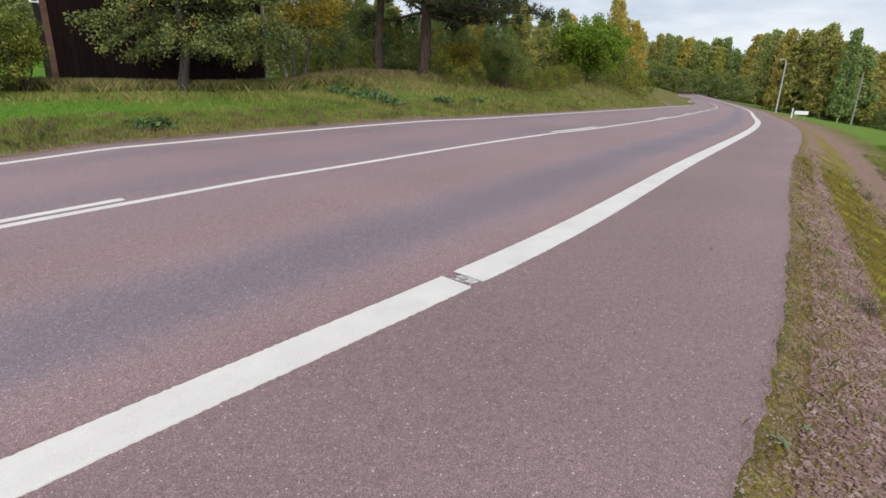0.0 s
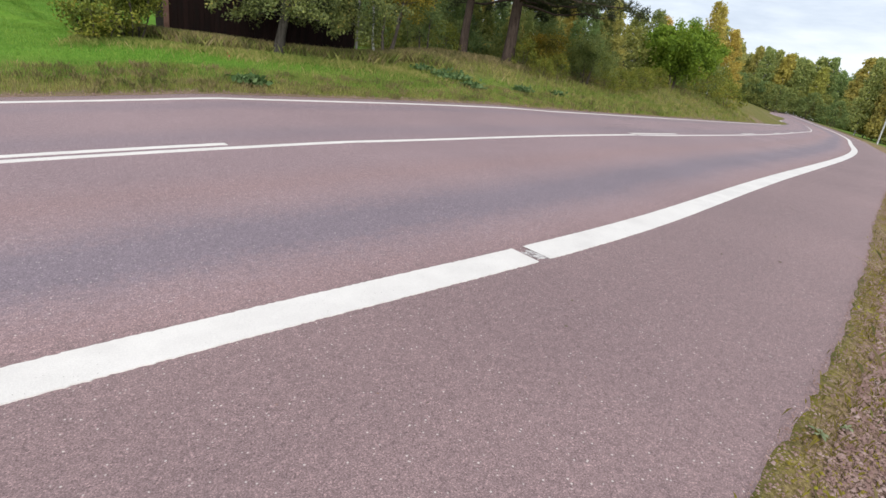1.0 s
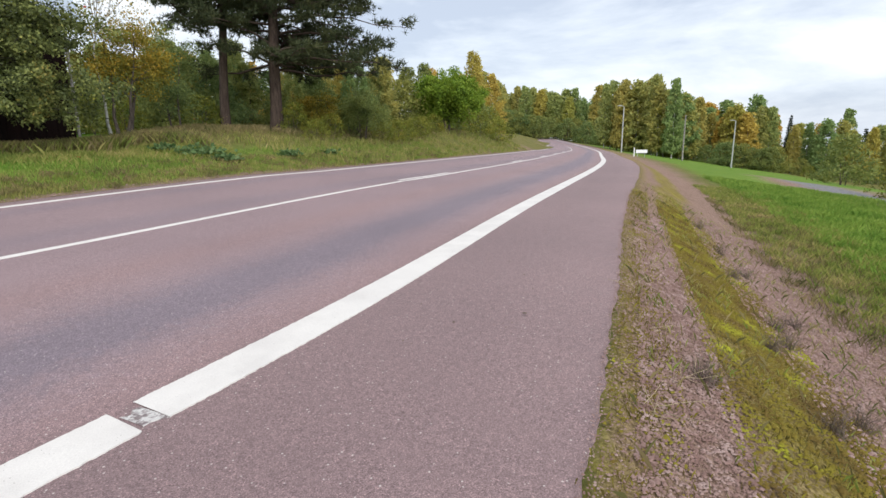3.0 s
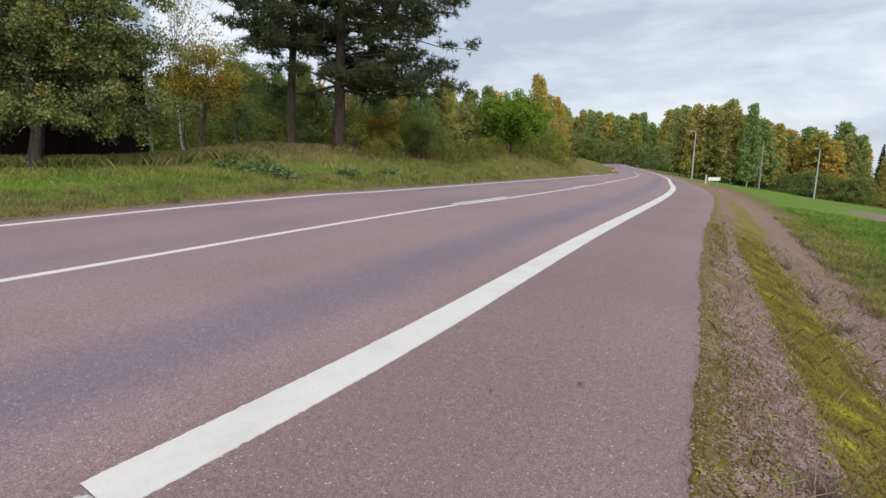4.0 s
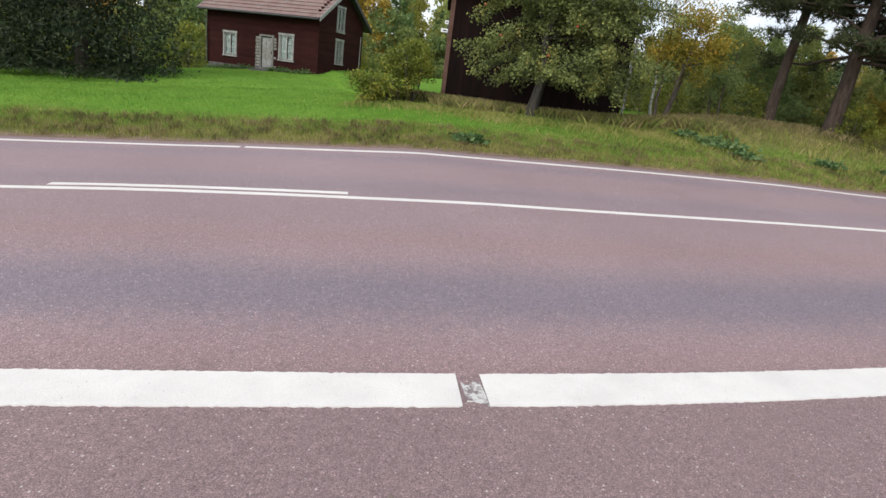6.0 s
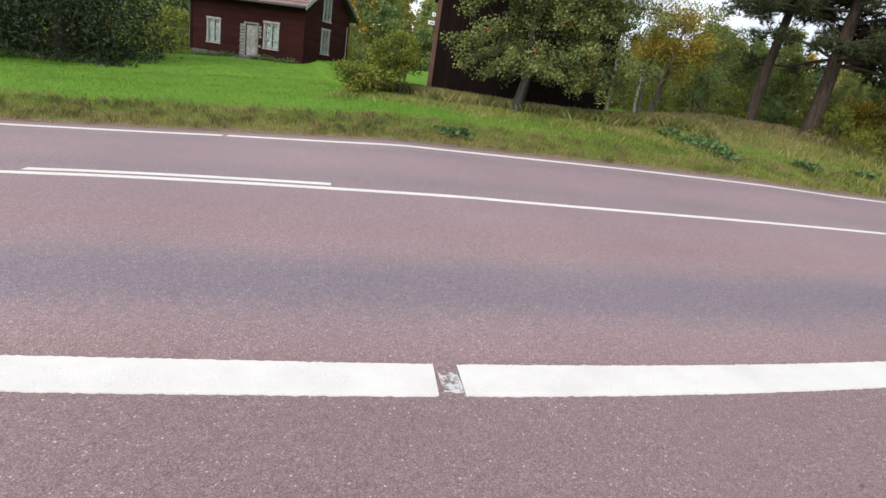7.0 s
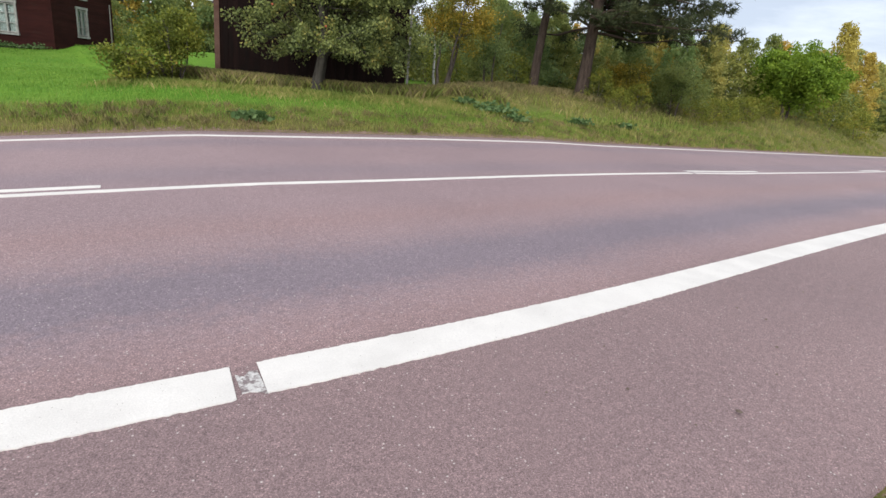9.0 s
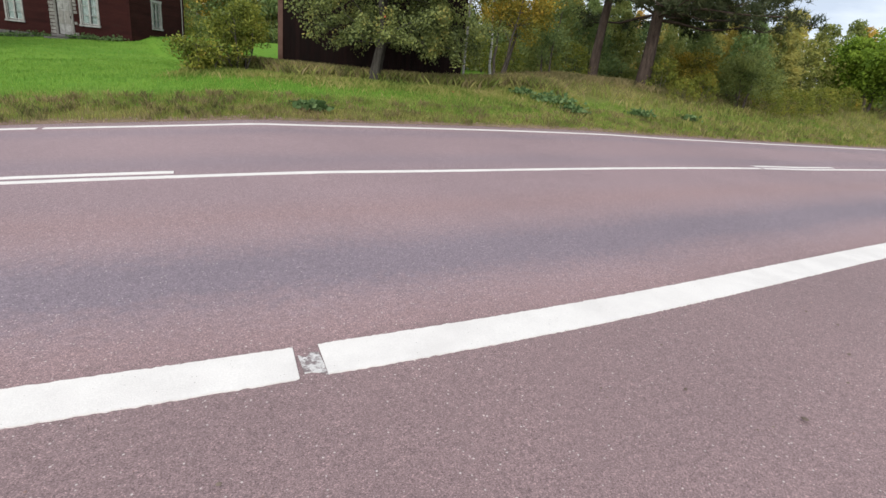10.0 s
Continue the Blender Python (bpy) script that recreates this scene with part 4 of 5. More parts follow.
for x, y, k, sc in ((78.7, 19.2, "bush", 1.5), (46.1, 7.5, "thicket", 1.2), (43.1, 4.1, "thicket", 1.0), (35.2, 37.7, "thicket", 0.9), (40.1, 42.1, "thicket", 1.1), (46.0, 47.5, "thicket", 1.2), (23.4, 30.9, "thicket", 0.5), (11.0, 22.7, "thicket", 0.36), (12.6, 24.2, "thicket", 0.45), (16.6, 25.5, "thicket", 0.42), (18.4, 26.9, "thicket", 0.5), (20.2, 28.4, "thicket", 0.46), (22.0, 29.6, "thicket", 0.55), (25.6, 32.3, "thicket", 0.5),
                    (13.3, 27.1, "thicket", 0.7), (10.8, 24.6, "thicket", 0.55), (16.3, 28.6, "thicket", 0.8), (4.1, 26.6, "thicket", 0.6), (19.3, 30.5, "thicket", 0.7), (50.9, 53.8, "thicket", 1.4), (23.7, 36.4, "bush", 0.8), (20.2, 34.0, "bush", 0.7), (16.7, 32.5, "bush", 0.7), (29.7, 40.2, "bush", 0.8), (12.7, 30.6, "bush", 0.6)):
    plant(k, x, y, sc, 37 * x, "roadside bushes")


# ---------------------------------------------------------------- cottage
def plank_wall(root, x0, x1, z0, z1, holes, mat_, m=None, thick=0.12, step=0.165):
    """A wall in the local xz plane (outside towards -y) of lapped boards, each one a part, with openings through it."""
    z = z0
    while z < z1 - 1e-4:
        zt, top = min(z + step - 0.012, z1), min(z + step, z1)
        spans = [(x0, x1)]
        for hx0, hx1, hz0, hz1 in holes:
            if zt > hz0 and z < hz1:
                spans = [q for a, b in spans for q in ((a, min(b, hx0)), (max(a, hx1), b)) if q[1] - q[0] > 0.01]
        prof = ((-0.02, z), (-0.02, zt), (0.0, zt), (0.0, top), (thick, top), (thick, z))
        for a, b in spans:
            V = [(a, y, w) for y, w in prof] + [(b, y, w) for y, w in prof]
            F = [tuple(range(6)), tuple(range(11, 5, -1))] + [(k, k + 6, (k + 1) % 6 + 6, (k + 1) % 6) for k in range(6)]
            part("board", mesh_of("board", V, F, mat_), root, m=m)
        z += step


def window_part(root, m, w, h, rows=3):
    """Casement with two sashes, bars, casing, glass and curtain; the origin is the sill's middle, outside towards -y."""
    win = part("window", boxes("casing", PALE, (-w / 2 - 0.09, -0.05, -0.02, -w / 2, 0.0, h + 0.02), (w / 2, -0.05, -0.02, w / 2 + 0.09, 0.0, h + 0.02),
                               (-w / 2 - 0.12, -0.06, h + 0.02, w / 2 + 0.12, 0.0, h + 0.13), (-w / 2 - 0.12, -0.08, -0.10, w / 2 + 0.12, 0.0, -0.02)), root, "weathered white window with small panes", m)
    part("sash", boxes("sash", PALE, (-w / 2, -0.01, 0, -w / 2 + 0.05, 0.04, h), (w / 2 - 0.05, -0.01, 0, w / 2, 0.04, h), (-0.04, -0.015, 0, 0.04, 0.04, h),
                       (-w / 2, -0.01, 0, w / 2, 0.04, 0.05), (-w / 2, -0.01, h - 0.05, w / 2, 0.04, h),
                       *[(-w / 2, -0.005, h * k / rows - 0.014, w / 2, 0.035, h * k / rows + 0.014) for k in range(1, rows)]), win)
    for s in (-1, 1):
        g = part("pane", boxes("pane", GLASS, (min(0.04 * s, s * (w / 2 - 0.05)), 0.012, 0.05, max(0.04 * s, s * (w / 2 - 0.05)), 0.018, h - 0.05)), win)
        g.visible_shadow = False
        part("curtain", boxes("curtain", CLOTH, (min(s * w * 0.09, s * (w / 2 - 0.03)), 0.05, 0.04, max(s * w * 0.09, s * (w / 2 - 0.03)), 0.06, h - 0.04)), win, "faded pale curtain")
    # added dark plate behind the curtains, its colour standing in for the unlit room
    part("reveal", boxes("reveal", ROOM, (-w / 2 - 0.05, 0.35, -0.05, w / 2 + 0.05, 0.37, h + 0.05)), win)
    return win


def roof_slope(length, run, rise, over, mat_, tile=True):
    """One slope from the eave (y=-over) to the ridge (y=run) with a stepped, wavy tile relief or standing seams. Local x along the eave."""
    sl = math.hypot(run, rise)
    ux, uz = run / sl, rise / sl
    total = sl * (1 + over / run)
    V, F = [], []
    if tile:
        rows, cols = int(total / 0.33), int(length / 0.11)
        for r in range(rows):
            for e in (0, 1):
                d = (r + e) * total / rows
                lift = 0.045 if e == 0 else 0.010
                for c in range(cols + 1):
                    x = length * c / cols
                    w = 0.022 * math.sin(c * pi) + (0.02 if c % 2 else 0.0)
                    q = lift + w
                    V.append((x, -over + d * ux - uz * q, d * uz - over * rise / run + ux * q))
            o = len(V) - 2 * (cols + 1)
            F += [(o + c, o + c + 1, o + cols + 1 + c + 1, o + cols + 1 + c) for c in range(cols)]
            if r:
                pv = o - (cols + 1)
                F += [(pv + c, pv + c + 1, o + c + 1, o + c) for c in range(cols)]
    else:
        cols = int(length / 0.55)
        xs = []
        for c in range(cols + 1):
            x = length * c / cols
            xs += [(x - 0.02, 0.0), (x - 0.012, 0.035), (x + 0.012, 0.035), (x + 0.02, 0.0)]
        for e in (0, 1):
            for x, q in xs:
                d = e * total
                V.append((x, -over + d * ux - uz * q, d * uz - over * rise / run + ux * q))
        n = len(xs)
        F += [(c, c + 1, n + c + 1, n + c) for c in range(n - 1)]
    return mesh_of("roof", V, F, mat_)


def slab(name, pts, thick, mat_):
    """A plate over four corner points, thickened downwards."""
    V = [Vector(p) for p in pts] + [Vector(p) - Vector((0, 0, thick)) for p in pts]
    return mesh_of(name, V, [(0, 1, 2, 3), (7, 6, 5, 4), (0, 4, 5, 1), (1, 5, 6, 2), (2, 6, 7, 3), (3, 7, 4, 0)], mat_)


def cottage():
    L, D, H, R = 7.65, 4.2, 3.32, 1.54
    root = new("cottage")
    root.matrix_basis = pose(-21.08, 28.75, 0.62, 0, 0, -10.1)
    holes_f = [(1.25, 2.06, 0.70, 1.84), (3.88, 4.68, 0.26, 1.86), (5.18, 6.02, 0.80, 2.00)]
    holes_g = [(1.60, 2.18, 0.98, 2.12), (1.60, 2.18, 2.66, 3.80)]
    plank_wall(root, 0, L, 0.18, H, holes_f, RED)
    plank_wall(root, 0, D, 0.18, H, holes_g[:1] + [(1.60, 2.18, 2.66, 9)], RED, pose(L, 0, 0, 0, 0, 90))
    # gable triangle in shrinking boards, round the attic window
    z = H
    while z < H + R - 0.05:
        half = (D / 2) * (1 - (z - H) / R)
        a, b = D / 2 - half, D / 2 + half
        for p, q in ([(a, b)] if z > 3.80 else [(a, 1.60), (2.18, b)]):
            if q - p > 0.05:
                part("board", boxes("board", RED, (p, -0.02, z, q, 0.1, min(z + 0.158, H + R))), root, "", pose(L, 0, 0, 0, 0, 90))
        z += 0.165
    part("back_wall", boxes("back_wall", RED, (0, D - 0.12, 0.18, L - 0.13, D, H), (0, 0.13, 0.18, 0.12, D - 0.12, H)), root)
    part("left_gable", mesh_of("left_gable", [(0, 0, H), (0, D, H), (0, D / 2, H + R), (0.1, 0, H), (0.1, D, H), (0.1, D / 2, H + R)], [(0, 2, 1), (3, 4, 5), (0, 1, 4, 3), (1, 2, 5, 4), (2, 0, 3, 5)], RED), root)
    sills = [(x, -0.04 - 0.03 * (k % 2), -0.5, x + 0.62, 0.3, 0.17) for k, x in enumerate(np.arange(0, L - 0.3, 0.66))]
    sills += [(L - 0.3, y, -0.5, L + 0.03 + 0.03 * (k % 2), y + 0.7, 0.17) for k, y in enumerate(np.arange(0.35, D - 0.5, 0.74))]
    for b in sills:
        part("foundation_stone", boxes("foundation_stone", STONE, b, bevel=0.03), root)
    part("corner_board", boxes("corner_board", RED, (L - 0.10, -0.045, 0.16, L + 0.045, -0.021, H)), root)
    part("corner_board", boxes("corner_board", RED, (-0.03, -0.045, 0.16, 0.10, -0.021, H)), root)
    ov, sd = 0.45, 0.35
    for k in (0, 1):
        m = pose(-sd, 0, H, 0, 0, 0) if k == 0 else pose(L + sd, D, H, 0, 0, 180)
        part("roof", roof_slope(L + 2 * sd, D / 2, R, ov, TILE), root, "red-brown weathered tile roof", m)
        e = R / (D / 2) * ov
        s = [(-sd, -ov, H - e - 0.02), (L + sd, -ov, H - e - 0.02), (L + sd, D / 2, H + R - 0.02), (-sd, D / 2, H + R - 0.02)] if k == 0 else \
            [(L + sd, D + ov, H - e - 0.02), (-sd, D + ov, H - e - 0.02), (-sd, D / 2, H + R - 0.02), (L + sd, D / 2, H + R - 0.02)]
        part("roof_boards", slab("roof_boards", s, 0.05, DARK if k else RED), root)
    for x in (-sd - 0.03, L + sd):
        e = R / (D / 2) * ov
        for k in (0, 1):
            y0 = -ov if k == 0 else D + ov
            pts = [(x, y0, H - e + 0.06), (x + 0.03, y0, H - e + 0.06), (x + 0.03, D / 2, H + R + 0.06), (x, D / 2, H + R + 0.06)]
            part("bargeboard", slab("bargeboard", pts, 0.20, PALE if k == 0 else DARK), root, "pale weathered bargeboard" if k == 0 else "")
    part("ridge", tubes_mesh("ridge", [([Vector((-sd, D / 2, H + R + 0.04)), Vector((L + sd, D / 2, H + R + 0.04))], [0.09, 0.09])], TILE, 8), root)
    part("gutter", tubes_mesh("gutter", [([Vector((-sd, -ov - 0.05, H - 0.35)), Vector((L + sd, -ov - 0.05, H - 0.37))], [0.05, 0.05])], DARK, 6), root)
    part("downpipe", tubes_mesh("downpipe", [([Vector((-0.02, -ov - 0.02, H - 0.36)), Vector((-0.02, -0.12, H - 0.62)), Vector((-0.02, -0.10, 0.25)), Vector((-0.05, -0.22, 0.12))], [0.038] * 4)], GREY, 7), root, "grey metal downpipe")
    part("downpipe", tubes_mesh("downpipe", [([Vector((L + 0.12, D - 0.35, 2.6)), Vector((L + 0.12, D - 0.35, 0.3))], [0.03] * 2)], GREY, 6), root)
    for x0, x1, z0, z1 in (holes_f[0], holes_f[2]):
        window_part(root, pose((x0 + x1) / 2, 0.0, z0, 0, 0, 0), x1 - x0, z1 - z0)
    for x0, x1, z0, z1 in holes_g:
        window_part(root, pose(L, (x0 + x1) / 2, z0, 0, 0, 90), x1 - x0, z1 - z0)
    # door in a frame of grey boards
    door = part("door", boxes("door", PALE, (3.92, 0.02, 0.26, 4.64, 0.06, 1.82)), root, "faded whitish panelled front door")
    for c in range(2):
        for r, (z0, z1) in enumerate(((0.36, 0.66), (0.74, 1.30), (1.38, 1.75))):
            x0 = 3.97 + c * 0.33
            part("door_panel", boxes("door_panel", GREY if r == 1 else PALE, (x0, 0.0, z0, x0 + 0.25, 0.02, z1), bevel=0.008), door)
    part("door_handle", boxes("door_handle", DARK, (4.58, -0.03, 0.98, 4.61, 0.02, 1.10)), door)
    for k, z in enumerate(np.arange(0.26, 1.86, 0.16)):
        part("side_board", boxes("side_board", GREY, (3.50 + 0.02 * (k % 2), -0.035, z, 3.79, -0.021, z + 0.13)), root)
        if k > 5 or k % 3 == 0:
            part("side_board", boxes("side_board", GREY, (4.78, -0.035, z, 4.96 - 0.03 * (k % 2), -0.021, z + 0.12)), root)
    part("door_casing", boxes("door_casing", GREY, (3.80, -0.06, 0.22, 3.90, 0.0, 1.87), (4.66, -0.06, 0.22, 4.76, 0.0, 1.87), (3.78, -0.06, 1.87, 4.78, 0.0, 1.96)), root)
    part("door_step", boxes("door_step", STONE, (3.7, -0.75, -0.3, 4.9, -0.05, 0.08), (3.8, -0.42, 0.08, 4.8, -0.05, 0.24), bevel=0.03), root, "grey stone door steps")
    tagged(root, "dark red wooden cottage with tiled roof on the lawn", "house")


def barn():
    """Timber barn with a metal roof; origin at its near corner, x along the wall that faces the road."""
    L, D, H, R = 6.1, 5.2, 4.3, 2.95
    root = new("barn")
    root.matrix_basis = pose(-4.41, 18.61, 0.52, 0, 0, 11.5)
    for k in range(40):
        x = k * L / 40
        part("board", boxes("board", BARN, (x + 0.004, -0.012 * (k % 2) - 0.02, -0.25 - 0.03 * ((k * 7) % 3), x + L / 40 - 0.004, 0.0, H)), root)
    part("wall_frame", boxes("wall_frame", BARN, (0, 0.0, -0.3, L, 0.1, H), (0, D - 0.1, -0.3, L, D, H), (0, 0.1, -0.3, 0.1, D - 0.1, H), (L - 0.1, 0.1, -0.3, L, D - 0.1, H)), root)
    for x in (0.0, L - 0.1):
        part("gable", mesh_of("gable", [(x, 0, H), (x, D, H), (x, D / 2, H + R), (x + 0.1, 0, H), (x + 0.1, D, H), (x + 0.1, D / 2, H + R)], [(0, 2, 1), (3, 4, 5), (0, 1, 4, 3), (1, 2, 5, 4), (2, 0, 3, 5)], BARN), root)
    part("corner_post", boxes("corner_post", surface("brown_post", ((0.3, (0.08, 0.04, 0.03)), (0.7, (0.15, 0.09, 0.07))), 3, 30, 0.4, 0.9, 0.3), (-0.09, -0.06, -0.3, 0.06, 0.06, H)), root, "faded brown corner post")
    ov, sd = 0.45, 0.46
    e = R / (D / 2) * ov
    for k in (0, 1):
        m = pose(-sd, 0, H + 0.06, 0, 0, 0) if k == 0 else pose(L + sd, D, H + 0.06, 0, 0, 180)
        part("roof", roof_slope(L + 2 * sd, D / 2, R, ov, TIN, False), root, "pale blue-grey metal roof with standing seams", m)
        s = [(-sd, -ov, H - e + 0.03), (L + sd, -ov, H - e + 0.03), (L + sd, D / 2, H + R + 0.03), (-sd, D / 2, H + R + 0.03)] if k == 0 else \
            [(L + sd, D + ov, H - e + 0.03), (-sd, D + ov, H - e + 0.03), (-sd, D / 2, H + R + 0.03), (L + sd, D / 2, H + R + 0.03)]
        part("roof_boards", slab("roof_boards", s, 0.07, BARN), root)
    for z, w in ((2.36, 0.20), (2.62, 0.10)):
        pl = part("plate", boxes("plate", WHITE, (-0.12 - w, -0.085, z, -0.10, -0.07, z + 0.12), bevel=0.004), root, "small white enamel plate")
        part("bar", boxes("bar", DARK, (-0.10 - w * 0.8, -0.089, z + 0.04, -0.13, -0.086, z + 0.08)), pl)
    part("plate_arm", boxes("plate_arm", DARK, (-0.14, -0.068, 2.3, -0.09, -0.055, 2.8)), root)
    part("downpipe", tubes_mesh("downpipe", [([Vector((L + 0.06, -0.08, H - 0.3)), Vector((L + 0.06, -0.08, -0.1))], [0.045, 0.045])], GREY, 7), root, "pale grey downpipe")
    tagged(root, "dark weathered wooden barn with pale metal roof", "barn")


cottage()
barn()


# ---------------------------------------------------------------- street furniture
def street_lamp(x, y, height, turn, arm=True):
    root = new("street_lamp" if arm else "utility_pole")
    mat_ = STEEL if arm else GREY
    part("pole", tubes_mesh("pole", [([Vector((0, 0, -0.3)), Vector((0, 0, height * 0.5)), Vector((0, 0, height))], [0.13, 0.10, 0.075] if arm else [0.14, 0.12, 0.10])], mat_, 10), root)
    if arm:
        part("arm", tubes_mesh("arm", [([Vector((0, 0, height - 0.02)), Vector((-0.25, 0, height + 0.14)), Vector((-0.7, 0, height + 0.18))], [0.06, 0.05, 0.045])], STEEL, 8), root)
        part("lamp_head", boxes("lamp_head", STEEL, (-1.25, -0.15, height + 0.10, -0.55, 0.15, height + 0.24), bevel=0.04), root, "flat grey lamp head")
    return put(root, x, y, "tall galvanised street lamp on the grass" if arm else "slender wooden pole at the field's edge", "street lamp" if arm else "pole", "street lamps" if arm else "", turn)


street_lamp(85.2, 53.9, 7.85, -20)
street_lamp(98.7, 40.6, 7.95, -20)
street_lamp(92.7, 46.5, 7.8, 0, False)

sign = new("direction_sign")
part("post", tubes_mesh("post", [([Vector((0, 0, -0.2)), Vector((0, 0, 1.15))], [0.09, 0.07])], WHITE, 8), sign, "stubby white marker post")
part("board", boxes("board", WHITE, (0.25, -0.03, 0.42, 1.8, 0.03, 0.85), bevel=0.01), sign, "pale direction board seen from behind")
for x in (0.5, 1.5):
    part("leg", tubes_mesh("leg", [([Vector((x, 0.06, -0.2)), Vector((x, 0.06, 0.9))], [0.03, 0.03])], STEEL, 6), sign)
put(sign, 65.2, 39.3, "low white sign and marker post beside the road", "road sign", "", -35)
for x, y in ((38.6, 40.9),):
    mk = new("marker_post")
    part("post", tubes_mesh("post", [([Vector((0, 0, -0.2)), Vector((0, 0, 0.95))], [0.05, 0.045])], WHITE, 6), mk)
    part("reflector", boxes("reflector", DARK, (-0.052, -0.052, 0.70, 0.052, 0.052, 0.86)), mk)
    put(mk, x, y, "small white roadside marker post", "marker post")


# ---------------------------------------------------------------- grasses, weeds and stones
def blades(name, x, y, h, w, material, rng, label, bend=0.5):
    n = len(x)
    z = lie(x, y)
    a, t = rng.uniform(0, 2 * pi, n), rng.uniform(0, 2 * pi, n)
    hh = h * rng.uniform(0.5, 1.3, n)
    bx, by = np.cos(a) * w / 2, np.sin(a) * w / 2
    lx, ly = np.cos(t) * hh * bend * rng.uniform(0.2, 1, n), np.sin(t) * hh * bend * rng.uniform(0.2, 1, n)
    P = lambda px, py, pz: np.stack([px, py, pz], 1)
    V = np.stack([P(x - bx, y - by, z - 0.02), P(x + bx, y + by, z - 0.02), P(x + lx * 0.4 + bx * 0.6, y + ly * 0.4 + by * 0.6, z + hh * 0.6), P(x + lx, y + ly, z + hh)], 1).reshape(-1, 3)
    me = array_mesh(name, V, np.arange(4 * n).reshape(-1, 4), material)
    return tagged(new(name, me), label, "grass", kind="stuff")


def strip(rng, n, u0, u1, v0, v1, clump=0):
    """n places between two chainages and two offsets, gathered in tufts when clump is set."""
    if clump:
        k = max(1, n // clump)
        cu, cv = rng.uniform(u0, u1, k), rng.uniform(v0, v1, k)
        u, v = np.repeat(cu, clump) + rng.normal(0, 0.06, k * clump), np.repeat(cv, clump) + rng.normal(0, 0.06, k * clump)
    else:
        u, v = rng.uniform(u0, u1, n), rng.uniform(v0, v1, n)
    v = np.where(v < -4, v - EDGE_N + edge_n(u), v)
    q = on_road(u, v)
    return q[:, 0], q[:, 1]


rng = np.random.RandomState(5)
x, y = strip(rng, 46000, -14, 26, EDGE_F + 0.12, EDGE_F + 2.3, 10)
blades("roadside_grass", x, y, 0.07, 0.0065, BLADE_MIX, rng, "uneven green and straw-coloured roadside grass")
x, y = strip(rng, 14000, -14, 26, EDGE_F + 0.15, EDGE_F + 2.1, 30)
blades("roadside_grass", x, y, 0.11, 0.004, BLADE_DRY, rng, "brown dry tufts in the roadside grass", 0.8)
x, y = strip(rng, 16000, 4, 30, EDGE_F + 0.3, EDGE_F + 3.2, 12)
blades("roadside_grass", x, y, 0.075, 0.007, BLADE_LUSH, rng, "darker green patches in the roadside grass", 0.9)
x, y = strip(rng, 15000, 12, 60, EDGE_F + 0.1, EDGE_F + 4.5, 10)
blades("roadside_grass", x, y, 0.20, 0.02, BLADE_MIX, rng, "rough grass on the bank along the road")
x, y = strip(rng, 60000, -16, 9, EDGE_F + 1.2, EDGE_F + 9)
blades("lawn_grass", x, y, 0.038, 0.012, BLADE_LAWN, rng, "short mown green lawn grass", 0.8)
x, y = strip(rng, 34000, -20, 4, EDGE_F + 8.5, EDGE_F + 24)
keep = x < 0.22 * (y - 14) - 1.5
blades("lawn_grass", x[keep], y[keep], 0.04, 0.018, BLADE_LAWN, rng, "short green lawn grass before the cottage", 0.9)
n = 44000
x = rng.uniform(-5.9, 4.6, n)
y = 17.5 + 0.17 * x + rng.normal(0, 0.55, n) * (0.7 + 0.3 * np.sin(x * 1.7)) + 0.35 * np.sin(x * 2.3)
half = rng.rand(n) < 0.5
blades("tall_grass", x[half], y[half], 0.32, 0.006, BLADE_DRY, rng, "tall dry grass along the barn", 0.8)
blades("tall_grass", x[~half], y[~half], 0.30, 0.006, BLADE_MIX, rng, "tall green and fading grass along the barn", 0.9)
n = 20000
x = rng.uniform(-6.1, 5.2, n)
y = 16.2 + 0.14 * x + rng.normal(0, 0.9, n)
blades("tall_grass", x, y, 0.12, 0.006, BLADE_MIX, rng, "green and fading grass before the barn", 0.9)
n = 26000
x = rng.uniform(3.2, 31, n)
y = 20.6 + 0.60 * (x - 3.2) + rng.normal(1.6, 1.9, n) + 0.8 * np.sin(x)
blades("tall_grass", x, y, 0.24, 0.007, BLADE_DRY, rng, "tall dry straw grass under the pines", 0.8)
n = 24000
x = rng.uniform(2.3, 33, n)
y = 19.2 + 0.60 * (x - 3.2) + rng.normal(1.2, 1.8, n)
blades("bank_grass", x, y, 0.075, 0.007, BLADE_MIX, rng, "green and yellow grass on the bank", 0.9)
x, y = strip(rng, 3000, -4, 9, EDGE_N - 0.30, EDGE_N - 0.10, 8)
blades("verge_moss", x, y, 0.022, 0.0022, BLADE_MOSS, rng, "short olive growth along the pavement edge", 1.3)
x, y = strip(rng, 5000, -3, 11, EDGE_N - 1.5, EDGE_N - 0.5, 10)
blades("verge_moss", x, y, 0.020, 0.0022, BLADE_MOSS, rng, "yellow-green shoots in the moss band", 1.3)
x, y = strip(rng, 2200, -4, 12, EDGE_N - 2.6, EDGE_N - 0.26, 11)
blades("verge_grass", x, y, 0.045, 0.0022, BLADE_MIX, rng, "sparse thin grass tufts on the gravel verge", 1.2)
x, y = strip(rng, 800, -4, 10, EDGE_N - 2.4, EDGE_N - 0.12)
blades("straw", x, y, 0.08, 0.0016, BLADE_DRY, rng, "loose dry straws on the verge", 1.6)
x, y = strip(rng, 60000, 1, 34, EDGE_N - 12, EDGE_N - 4.2, 8)
blades("meadow_grass", x, y, 0.17, 0.011, BLADE_LUSH, rng, "lush green grass below the embankment", 0.9)
